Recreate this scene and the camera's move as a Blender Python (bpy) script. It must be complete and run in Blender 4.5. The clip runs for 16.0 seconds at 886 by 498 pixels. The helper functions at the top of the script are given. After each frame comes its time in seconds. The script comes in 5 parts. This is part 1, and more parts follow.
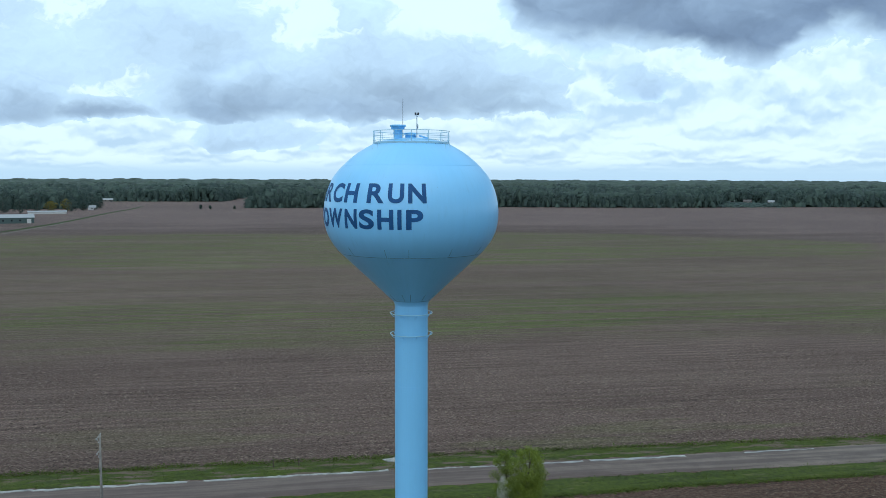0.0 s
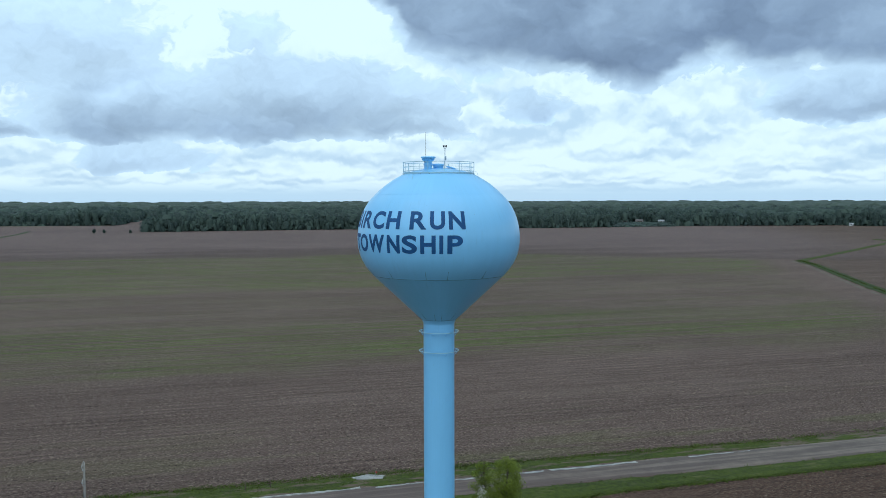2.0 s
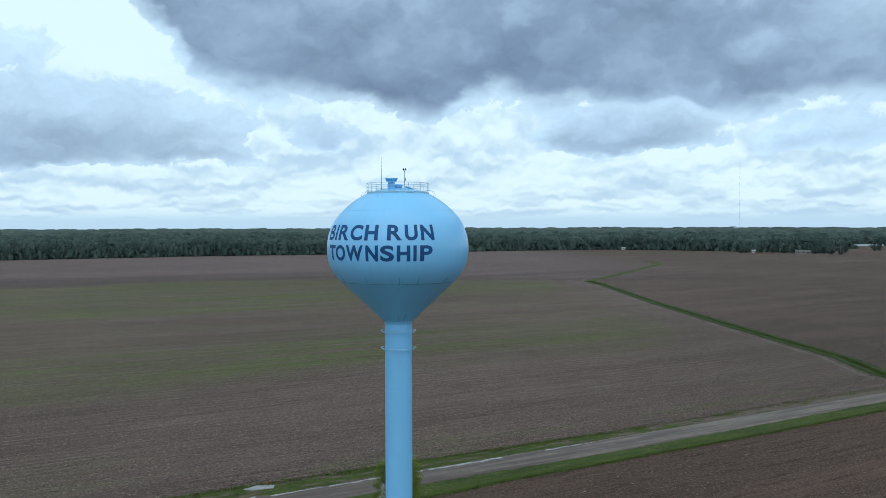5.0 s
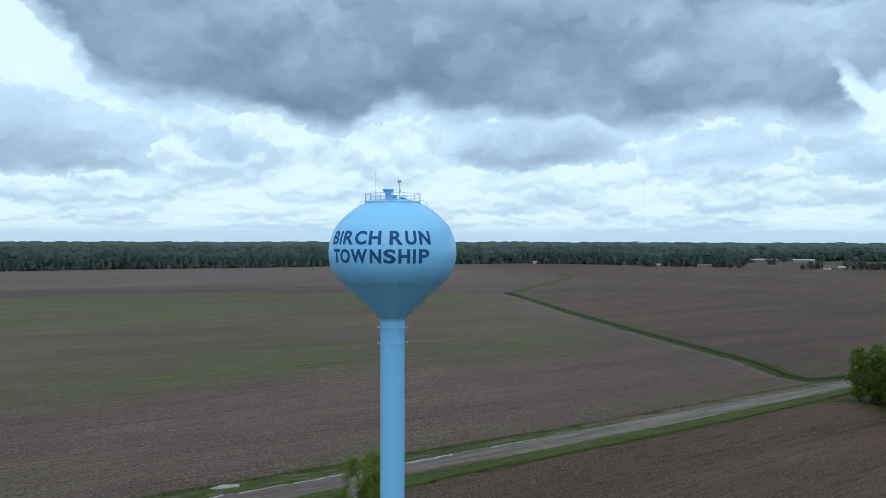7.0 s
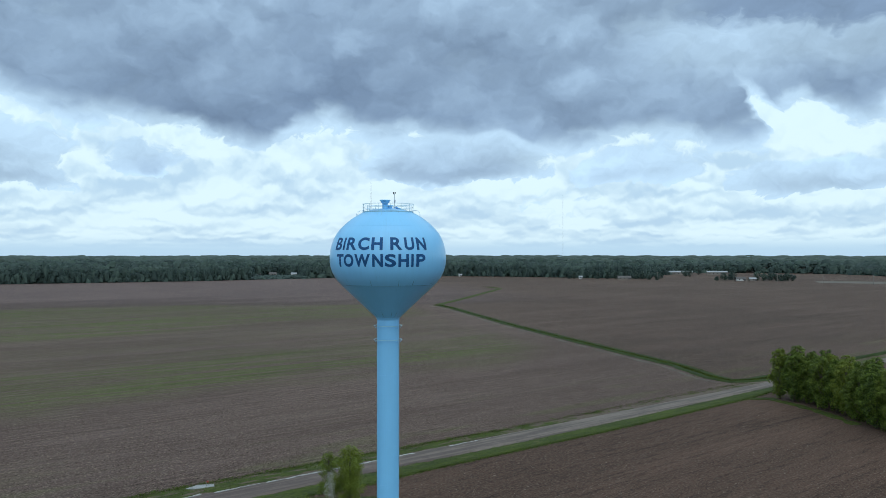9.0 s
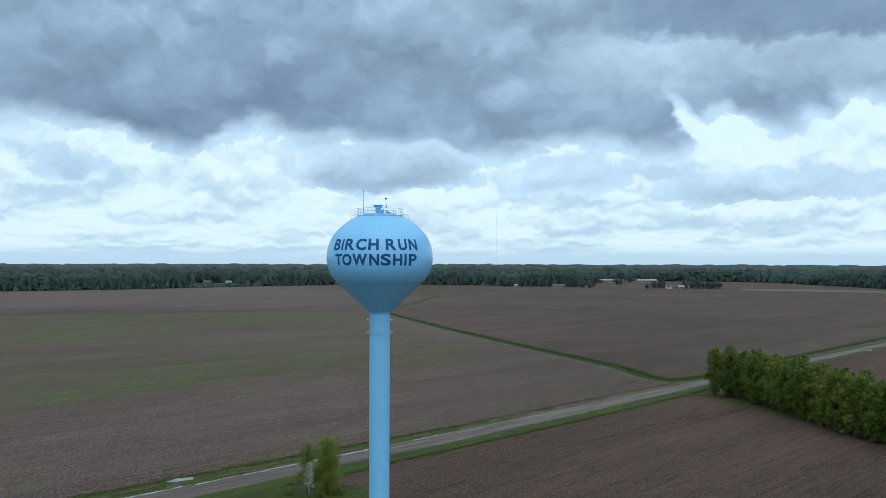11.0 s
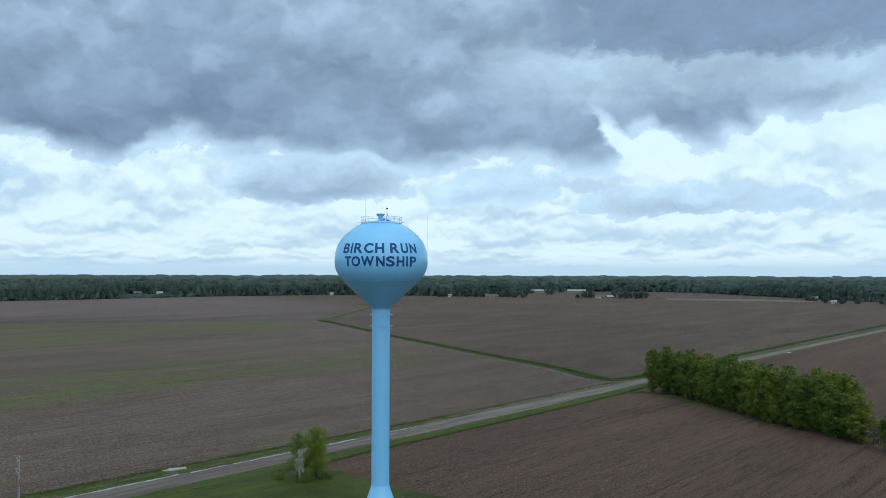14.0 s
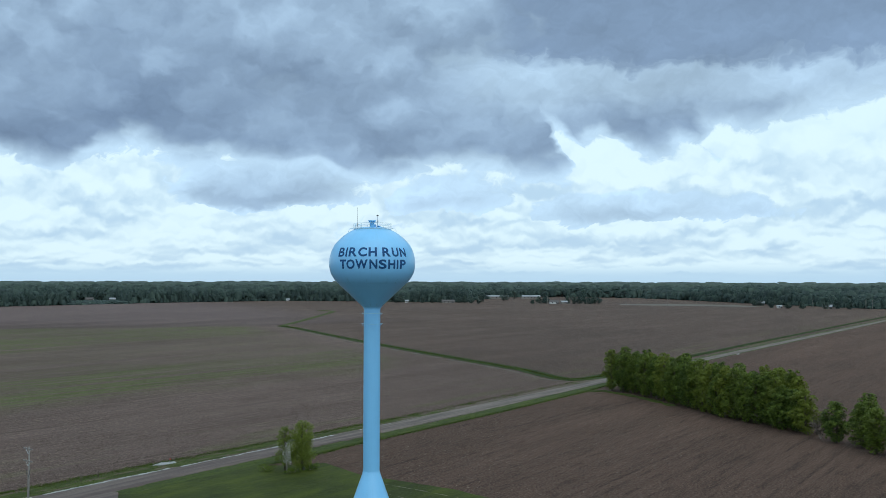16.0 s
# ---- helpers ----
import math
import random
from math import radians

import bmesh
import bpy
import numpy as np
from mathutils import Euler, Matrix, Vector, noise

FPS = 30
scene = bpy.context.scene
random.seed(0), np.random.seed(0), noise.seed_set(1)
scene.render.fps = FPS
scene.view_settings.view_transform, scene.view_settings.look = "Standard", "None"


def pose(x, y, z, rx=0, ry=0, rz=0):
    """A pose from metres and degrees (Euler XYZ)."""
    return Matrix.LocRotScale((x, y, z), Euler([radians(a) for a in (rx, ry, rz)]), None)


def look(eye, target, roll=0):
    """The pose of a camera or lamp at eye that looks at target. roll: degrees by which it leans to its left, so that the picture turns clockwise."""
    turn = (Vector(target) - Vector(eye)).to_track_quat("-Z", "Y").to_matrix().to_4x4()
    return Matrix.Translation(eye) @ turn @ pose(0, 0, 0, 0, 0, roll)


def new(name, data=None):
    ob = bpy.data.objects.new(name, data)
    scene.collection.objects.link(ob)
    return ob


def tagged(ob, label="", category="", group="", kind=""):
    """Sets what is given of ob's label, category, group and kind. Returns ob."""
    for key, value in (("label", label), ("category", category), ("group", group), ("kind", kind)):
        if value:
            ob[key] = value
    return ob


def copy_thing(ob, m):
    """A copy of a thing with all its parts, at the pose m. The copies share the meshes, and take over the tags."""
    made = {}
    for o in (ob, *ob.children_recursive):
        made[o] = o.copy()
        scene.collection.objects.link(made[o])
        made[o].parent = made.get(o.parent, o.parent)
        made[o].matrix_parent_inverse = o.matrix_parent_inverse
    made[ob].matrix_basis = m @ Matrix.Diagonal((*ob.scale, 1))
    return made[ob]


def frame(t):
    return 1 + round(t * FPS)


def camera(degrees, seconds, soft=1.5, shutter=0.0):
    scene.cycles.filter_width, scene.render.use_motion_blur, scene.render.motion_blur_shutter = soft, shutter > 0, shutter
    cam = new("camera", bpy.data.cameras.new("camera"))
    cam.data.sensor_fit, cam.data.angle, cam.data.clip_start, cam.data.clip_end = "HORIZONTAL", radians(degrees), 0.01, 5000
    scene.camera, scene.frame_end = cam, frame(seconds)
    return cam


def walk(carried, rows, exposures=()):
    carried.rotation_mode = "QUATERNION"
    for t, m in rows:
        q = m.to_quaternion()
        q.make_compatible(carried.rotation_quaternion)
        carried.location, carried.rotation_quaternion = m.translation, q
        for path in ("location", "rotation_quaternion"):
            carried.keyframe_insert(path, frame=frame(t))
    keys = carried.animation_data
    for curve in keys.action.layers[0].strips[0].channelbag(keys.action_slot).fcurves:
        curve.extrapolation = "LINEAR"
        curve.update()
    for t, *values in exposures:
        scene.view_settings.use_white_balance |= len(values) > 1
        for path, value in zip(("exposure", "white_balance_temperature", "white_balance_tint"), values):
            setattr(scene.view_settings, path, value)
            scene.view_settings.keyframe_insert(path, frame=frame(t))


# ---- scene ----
cam = camera(54.15, 16.0, soft=0.85)

PATH = [
    (0.0, pose(42.72, -44.68, 39.41, 85.195, -0.169, 41.628)),
    (0.5, pose(41.81, -46.92, 39.46, 85.577, -0.265, 40.601)),
    (1.0, pose(40.57, -49.33, 39.59, 85.952, -0.091, 39.091)),
    (1.5, pose(39.35, -51.82, 39.75, 86.310, 0.041, 37.112)),
    (2.0, pose(38.10, -54.41, 39.88, 86.608, 0.114, 34.713)),
    (2.5, pose(36.89, -57.02, 39.89, 86.820, 0.155, 32.090)),
    (3.0, pose(35.75, -59.58, 39.73, 87.058, 0.204, 29.633)),
    (3.5, pose(34.55, -62.15, 39.49, 87.420, 0.204, 27.341)),
    (4.0, pose(33.27, -64.68, 39.27, 87.851, 0.263, 25.126)),
    (4.5, pose(32.01, -67.17, 39.10, 88.175, 0.260, 22.984)),
    (5.0, pose(30.79, -69.77, 38.93, 88.384, 0.156, 20.836)),
    (7.5, pose(25.21, -82.81, 37.99, 89.535, -0.120, 13.642)),
    (8.0, pose(23.94, -85.34, 37.76, 89.770, -0.116, 12.359)),
    (8.5, pose(22.62, -87.86, 37.58, 90.002, -0.063, 11.093)),
    (9.0, pose(21.38, -90.37, 37.41, 90.228, -0.008, 9.684)),
    (11.5, pose(15.43, -102.99, 36.18, 90.962, -0.086, 4.440)),
    (12.0, pose(14.20, -105.56, 35.97, 91.114, -0.025, 3.704)),
    (12.5, pose(13.02, -108.11, 35.76, 91.243, -0.087, 2.924)),
    (13.0, pose(11.80, -110.59, 35.54, 91.372, -0.139, 2.072)),
    (13.5, pose(10.57, -113.10, 35.33, 91.488, -0.153, 1.284)),
    (14.0, pose(9.42, -115.59, 35.15, 91.583, -0.142, 0.584)),
    (14.5, pose(8.27, -118.07, 34.98, 91.687, -0.122, -0.085)),
    (15.0, pose(7.15, -120.55, 34.84, 91.800, -0.074, -0.757)),
    (15.5, pose(6.02, -123.06, 34.69, 91.907, -0.020, -1.551)),
    (16.0, pose(4.79, -125.66, 34.52, 92.009, -0.117, -2.482)),
]
EXPOSURES = [(0.0, 0.08, 6320, 10), (1.5, 0.04, 6350, 10), (3.5, 0.0, 6400, 10), (16.0, -0.03, 6450, 10)]
walk(cam, PATH, EXPOSURES)

# ---------------------------------------------------------------- world, sun
SUN_AZ, SUN_EL = 158.0, 52.0          # degrees from +y towards +x, and above the horizon

# the dark cloud deck: the elevation of its base by azimuth (degrees)
DECK = [(-43, 15.0), (-39.5, 12.5), (-37, 9.6), (-33, 8.2), (-28, 7.4), (-24, 6.8), (-20.8, 7.2), (-19.6, 9.0), (-17.4, 9.0), (-15.8, 8.2), (-12, 7.8), (-8, 7.1),
        (-6.2, 7.9), (-4, 7.3), (0, 7.0), (5, 7.1), (9, 7.1), (10.5, 7.7), (11.1, 10.3), (11.8, 10.0), (12.5, 8.5), (14.4, 8.9), (15.2, 7.8), (16.8, 7.8), (18.8, 8.9), (19.6, 8.2), (21.2, 9.7), (25, 10.2), (30, 11.8), (34, 12.0)]
# single clouds: azimuth, elevation, half width, height above, height below (degrees), weight
CLOUDS = [
    (-46.5, 4.9, 13.0, 3.6, 1.2, 0.66),
    (-37.0, 4.7, 4.2, 0.9, 0.6, 0.6),
    (-28.3, 5.9, 2.9, 1.7, 0.9, 0.6),
    (-62.0, 4.2, 2.6, 0.8, 0.6, 0.7),
    (-68.0, 4.4, 3.2, 1.7, 1.0, 0.55),
    (-52.5, 2.6, 3.0, 0.8, 0.5, 0.32),
    (-8.0, 5.9, 5.0, 2.6, 0.9, 0.62),
    (4.0, 5.6, 3.2, 1.6, 0.7, 0.34),
    (16.5, 4.5, 6.5, 1.0, 0.5, 0.36),
    (-61.0, 10.0, 10.0, 3.6, 3.0, 0.22),
]


class Net:
    """Short hand for shader nodes."""

    def __init__(self, tree):
        self.tree = tree

    def node(self, kind, **settings):
        n = self.tree.nodes.new(kind)
        for k, v in settings.items():
            setattr(n, k, v)
        return n

    def put(self, socket, value):
        if isinstance(value, bpy.types.NodeSocket):
            self.tree.links.new(value, socket)
        else:
            socket.default_value = value

    def math(self, op, a, b=0.0, c=0.0, clamp=False):
        n = self.node("ShaderNodeMath", operation=op, use_clamp=clamp)
        for s, v in zip(n.inputs, (a, b, c)):
            self.put(s, v)
        return n.outputs[0]

    def vmath(self, op, a, b=(0, 0, 0)):
        n = self.node("ShaderNodeVectorMath", operation=op)
        self.put(n.inputs[0], a)
        self.put(n.inputs[1], b)
        return n.outputs["Value"] if op in ("DOT_PRODUCT", "LENGTH") else n.outputs[0]

    def xyz(self, v):
        n = self.node("ShaderNodeSeparateXYZ")
        self.put(n.inputs[0], v)
        return n.outputs

    def join(self, x, y, z):
        n = self.node("ShaderNodeCombineXYZ")
        for s, v in zip(n.inputs, (x, y, z)):
            self.put(s, v)
        return n.outputs[0]

    def step(self, x, lo, hi):
        n = self.node("ShaderNodeMapRange", interpolation_type="SMOOTHSTEP")
        self.put(n.inputs[0], x)
        n.inputs[1].default_value, n.inputs[2].default_value = lo, hi
        return n.outputs[0]

    def mix(self, fac, a, b, kind="MIX"):
        n = self.node("ShaderNodeMix", data_type="RGBA", blend_type=kind)
        for s, v in ((n.inputs[0], fac), (n.inputs[6], a), (n.inputs[7], b)):
            self.put(s, (*v, 1) if isinstance(v, tuple) and len(v) == 3 else v)
        return n.outputs[2]

    def cells(self, v, scale, detail=2.0, rough=0.5, smooth=0.6):
        n = self.node("ShaderNodeTexVoronoi", voronoi_dimensions="2D", feature="SMOOTH_F1", normalize=True)
        self.put(n.inputs["Vector"], v)
        n.inputs["Scale"].default_value, n.inputs["Detail"].default_value = scale, detail
        n.inputs["Roughness"].default_value, n.inputs["Smoothness"].default_value = rough, smooth
        return n.outputs["Distance"]

    def noise(self, v, scale, detail=4.0, rough=0.55, dist=0.0, flat=False):
        n = self.node("ShaderNodeTexNoise", noise_dimensions="2D" if flat else "3D")
        self.put(n.inputs["Vector"], v)
        n.inputs["Scale"].default_value, n.inputs["Detail"].default_value = scale, detail
        n.inputs["Roughness"].default_value, n.inputs["Distortion"].default_value = rough, dist
        return n.outputs[0]


def make_world():
    world = bpy.data.worlds.new("sky")
    scene.world = world
    world.use_nodes = True
    t = world.node_tree
    g = Net(t)
    back = t.nodes["Background"]
    d = g.node("ShaderNodeTexCoord").outputs["Generated"]
    x, y, z = g.xyz(d)
    az = g.math("DEGREES", g.math("ARCTAN2", x, y))
    el = g.math("DEGREES", g.math("ARCSINE", z))
    # a flat cloud layer overhead; towards the horizon the clouds close up
    zz = g.math("ADD", g.math("MAXIMUM", z, 0.0), 0.045)
    flat = g.join(g.math("DIVIDE", x, zz), g.math("DIVIDE", y, zz), 0.0)
    low = g.math("LOGARITHM", g.math("ADD", g.math("MAXIMUM", el, 0.0), 1.6), 2.718)
    wind = g.noise(g.join(g.math("MULTIPLY", az, 0.3), g.math("MULTIPLY", el, 0.5), 0.3), 1.0, 3.0, flat=True)
    swirl = g.math("MULTIPLY", g.math("SUBTRACT", wind, 0.5), 3.0)

    ruffle = g.node("ShaderNodeTexNoise", noise_dimensions="2D")
    g.put(ruffle.inputs["Vector"], g.join(az, el, 0.0))
    ruffle.inputs["Scale"].default_value, ruffle.inputs["Detail"].default_value = 0.9, 3.0
    rx, ry, _ = g.xyz(g.vmath("SUBTRACT", ruffle.outputs[1], (0.5, 0.5, 0.5)))
    az_r, el_r = g.math("ADD", az, g.math("MULTIPLY", rx, 1.3)), g.math("ADD", el, g.math("MULTIPLY", ry, 0.9))

    def place(rise_by):
        e1 = g.math("ADD", el_r, rise_by)
        return g.join(g.math("MULTIPLY", g.math("ADD", az_r, swirl), 0.20), g.math("MULTIPLY", g.math("ADD", e1, g.math("MULTIPLY", swirl, 0.6)), 0.27), 1.7)

    def heap(at):
        """Heaped cloud: rounded lumps on a soft base."""
        soft = g.math("MULTIPLY", g.math("SUBTRACT", g.noise(at, 0.42, 4.0, 0.48, flat=True), 0.5), 2.2)
        lumps = g.math("MULTIPLY", g.math("SUBTRACT", 0.40, g.cells(at, 0.85, 2.0, 0.5, 0.7)), 1.7)
        return g.math("ADD", soft, lumps)

    def curl(rise_by):
        """Small cauliflower lumps on the heaps."""
        return g.math("SUBTRACT", 0.42, g.cells(place(rise_by), 2.7, 3.0, 0.6, 0.45))

    here, above = heap(place(0.0)), heap(place(1.7))
    small, small_above = curl(0.0), curl(0.32)
    tatter = g.step(g.math("ABSOLUTE", g.math("ADD", az, 18.6)), 4.0, 1.5)
    tatter = g.math("MULTIPLY", tatter, g.step(el, 6.0, 7.5))            # the torn part of the deck's edge
    frill = g.math("MULTIPLY", small, g.math("ADD", 1.0, g.math("MULTIPLY", tatter, 1.1)))
    frill = g.math("ADD", frill, g.math("MULTIPLY", g.math("SUBTRACT", g.noise(place(0.0), 9.0, 4.0, 0.6, flat=True), 0.5), 0.22))
    layer = g.noise(flat, 0.42, 5.0, 0.58, flat=True)

    def heap_low(rise_by):
        at = g.join(g.math("MULTIPLY", g.math("ADD", az_r, g.math("MULTIPLY", swirl, 0.6)), 0.30), g.math("MULTIPLY", g.math("ADD", low, g.math("ADD", rise_by, g.math("MULTIPLY", ry, 0.16))), 3.3), 4.0)
        wide_part = g.math("MULTIPLY", g.noise(at, 0.6, 3.0, 0.45, flat=True), 0.70)
        return g.math("ADD", wide_part, g.math("MULTIPLY", g.math("SUBTRACT", 0.8, g.cells(at, 1.3, 1.6, 0.5, 0.75)), 0.40))

    bank = heap_low(0.0)
    bank_light = g.math("SUBTRACT", bank, heap_low(0.07))
    # the deck, its gaps leaning to the left with height
    lean = g.math("ADD", g.math("ADD", az, g.math("MULTIPLY", swirl, 0.8)), g.math("MULTIPLY", g.math("MULTIPLY", g.math("SUBTRACT", el, 8.0), 0.75), g.step(az, -12.0, 4.0)))
    ramp = g.node("ShaderNodeValToRGB")
    while len(ramp.color_ramp.elements) < len(DECK):
        ramp.color_ramp.elements.new(0.5)
    for k, (a, e) in enumerate(DECK):
        ramp.color_ramp.elements[k].position = (a + 45) / 80
        ramp.color_ramp.elements[k].color = (e / 20, e / 20, e / 20, 1)
    g.put(ramp.inputs[0], g.math("DIVIDE", g.math("ADD", lean, 45.0), 80.0))
    base_el = g.math("MULTIPLY", ramp.outputs[0], 20.0)
    total = g.math("MULTIPLY", g.math("SUBTRACT", el, base_el), 0.55)
    total = g.math("MAXIMUM", g.math("MINIMUM", total, 1.1), -0.8)
    rise = g.math("MULTIPLY", g.math("MAXIMUM", g.math("SUBTRACT", el, base_el), 0.0), 0.03)
    tone = g.node("ShaderNodeValToRGB")
    for k, (a, w) in enumerate(((-40, 0.82), (-27, 0.93), (-17, 0.98), (-6, 0.90), (2, 0.84), (12, 0.88), (30, 0.95))):
        e = tone.color_ramp.elements[k] if k < 2 else tone.color_ramp.elements.new(0.99)
        e.position, e.color = (a + 45) / 80, (w, w, w, 1)
    g.put(tone.inputs[0], g.math("DIVIDE", g.math("ADD", az, 45.0), 80.0))
    # towards the east a paler storey of cloud under a dark upper one
    e2 = g.math("ADD", el, g.math("ADD", g.math("MULTIPLY", swirl, 0.5), g.math("MULTIPLY", here, 1.3)))
    e3 = g.math("ADD", e2, g.math("MULTIPLY", small, 1.6))
    paler = g.math("MULTIPLY", g.math("MULTIPLY", g.step(e2, 9.8, 12.4), g.step(e3, 14.6, 13.8)), g.step(az, 1.0, 8.0))
    upper = g.math("MULTIPLY", g.step(e3, 13.8, 15.0), g.step(az, 1.0, 8.0))
    heavy = g.math("MULTIPLY", tone.outputs[0], g.math("SUBTRACT", 1.0, g.math("MULTIPLY", paler, 0.60)))
    for a, e, w, up, down, weight in CLOUDS:
        ex = g.math("ABSOLUTE", g.math("MULTIPLY", g.math("SUBTRACT", g.math("ADD", az, g.math("MULTIPLY", above, 1.2)), a), 1 / w))
        ey = g.math("ADD", g.math("SUBTRACT", el, e), g.math("ADD", g.math("MULTIPLY", swirl, 0.3), g.math("ADD", g.math("MULTIPLY", here, 0.55), g.math("MULTIPLY", small, 0.7))))
        top, base = g.math("MULTIPLY", ey, 1 / up), g.math("MULTIPLY", ey, -1 / down)
        r = g.math("ADD", g.math("POWER", ex, 2.4), g.math("POWER", g.math("MAXIMUM", top, 0.0), 1.8))
        r = g.math("ADD", r, g.math("POWER", g.math("MAXIMUM", base, 0.0), 3.0))
        b = g.math("MULTIPLY", g.math("SUBTRACT", 1.0, r), weight)
        v = g.math("SUBTRACT", g.math("MAXIMUM", top, 0.0), g.math("MAXIMUM", base, 0.0))
        over = g.step(g.math("SUBTRACT", b, total), -0.25, 0.25)
        rise = g.math("ADD", g.math("MULTIPLY", v, over), g.math("MULTIPLY", rise, g.math("SUBTRACT", 1.0, over)))
        heavy = g.math("ADD", g.math("MULTIPLY", over, min(1.0, weight * 0.85)), g.math("MULTIPLY", heavy, g.math("SUBTRACT", 1.0, over)))
        total = g.math("MAXIMUM", total, b)
    body = g.math("ADD", g.math("ADD", g.math("MAXIMUM", total, -0.8), here), frill)
    # past the part that is built in detail, a broken overcast
    high = g.step(el, 18.0, 30.0)
    over = g.math("MULTIPLY", g.math("SUBTRACT", layer, 0.50), 1.8)
    body = g.math("ADD", g.math("MULTIPLY", body, g.math("SUBTRACT", 1.0, high)), g.math("MULTIPLY", over, high))
    dense = g.step(body, -0.02, 0.22)
    core = g.step(g.math("SUBTRACT", body, g.math("MULTIPLY", frill, 0.95)), 0.0, 0.95)
    # clear sky and thin bright cloud behind
    sky = g.node("ShaderNodeTexSky", sky_type="NISHITA", sun_disc=False)
    sky.sun_elevation, sky.sun_rotation = radians(SUN_EL), radians(SUN_AZ)
    blue = g.vmath("MULTIPLY", sky.outputs[0], (0.11, 0.11, 0.11))
    pale = g.mix(g.step(el, 0.0, 9.0), (0.52, 0.75, 0.94), (0.80, 1.03, 1.10))
    thin = g.mix(g.step(g.math("ADD", bank, g.math("MULTIPLY", bank_light, 1.35)), 0.24, 0.72), (0.48, 0.69, 0.89), (0.81, 1.02, 1.10))
    veil = g.mix(g.math("MULTIPLY", g.math("MULTIPLY", g.step(el, 0.1, 1.2), g.step(el, 11.0, 6.0)), 0.85), pale, thin)
    clear = g.mix(0.92, blue, veil)
    relief = g.math("SUBTRACT", here, above)                     # tops catch the light, undersides stay dark
    lift = g.math("ADD", rise, g.math("MULTIPLY", relief, 0.36))
    deep = g.math("MULTIPLY", g.math("MULTIPLY", core, heavy), g.math("SUBTRACT", 1.0, g.math("MULTIPLY", g.step(lift, -0.25, 0.9), 0.66)))
    deep = g.math("MAXIMUM", deep, g.math("MULTIPLY", g.math("MULTIPLY", upper, core), 0.86))
    grey = g.mix(deep, (0.55, 0.77, 0.97), (0.145, 0.229, 0.378))
    crisp = g.math("SUBTRACT", small, small_above)
    shade = g.math("ADD", 1.0, g.math("ADD", g.math("MULTIPLY", relief, 0.24), g.math("MULTIPLY", crisp, 0.26)))
    shade = g.math("MINIMUM", g.math("MAXIMUM", shade, 0.78), 1.3)
    grey = g.vmath("MULTIPLY", grey, g.join(shade, shade, shade))
    col = g.mix(g.math("MULTIPLY", dense, 0.96), clear, grey)
    g.put(back.inputs[0], col)
    back.inputs[1].default_value = 1.0
    world.cycles.sampling_method, world.cycles.sample_map_resolution = "MANUAL", 512


make_world()
sun = new("sun", bpy.data.lights.new("sun", "SUN"))
sun.data.energy, sun.data.angle, sun.data.color = 1.0, radians(80), (1.0, 0.97, 0.93)
sun.matrix_world = look((300 * math.sin(radians(SUN_AZ)), 300 * math.cos(radians(SUN_AZ)), 300 * math.tan(radians(SUN_EL))), (0, 0, 0))

# ---------------------------------------------------------------- materials
# along the road (u) and across it (n), in the plan
UX, UY = 0.622, 0.783


def plan(u, n):
    return u * UX - n * UY, u * UY + n * UX


def material(name, colour, rough=0.6, metal=0.0, grain=0.12, size=2.0, bump=0.0, fine=30.0, spec=0.5, vary=0.0, island=False):
    """A plain surface with two scales of variation and fine relief."""
    m = bpy.data.materials.new(name)
    m.use_nodes = True
    g = Net(m.node_tree)
    p = m.node_tree.nodes["Principled BSDF"]
    pos = g.node("ShaderNodeTexCoord").outputs["Object"]
    big = g.noise(pos, size, 4.0)
    small = g.noise(pos, fine, 3.0)
    v = g.math("ADD", g.math("MULTIPLY", big, 0.65), g.math("MULTIPLY", small, 0.35))
    c = g.mix(g.step(v, 0.3, 0.7), tuple(k * (1 - grain) for k in colour), tuple(min(1, k * (1 + grain)) for k in colour))
    if vary:
        r = g.node("ShaderNodeNewGeometry").outputs["Random Per Island"] if island else g.node("ShaderNodeObjectInfo").outputs["Random"]
        f = g.math("ADD", 1 - vary, g.math("MULTIPLY", r, 2 * vary))
        c = g.vmath("MULTIPLY", c, g.join(f, f, f))
    g.put(p.inputs["Base Color"], c)
    p.inputs["Roughness"].default_value, p.inputs["Metallic"].default_value = rough, metal
    p.inputs["Specular IOR Level"].default_value = spec
    if bump:
        b = g.node("ShaderNodeBump")
        b.inputs["Strength"].default_value, b.inputs["Distance"].default_value = bump, 0.05
        g.put(b.inputs["Height"], small)
        g.put(p.inputs["Normal"], b.outputs[0])
    return m


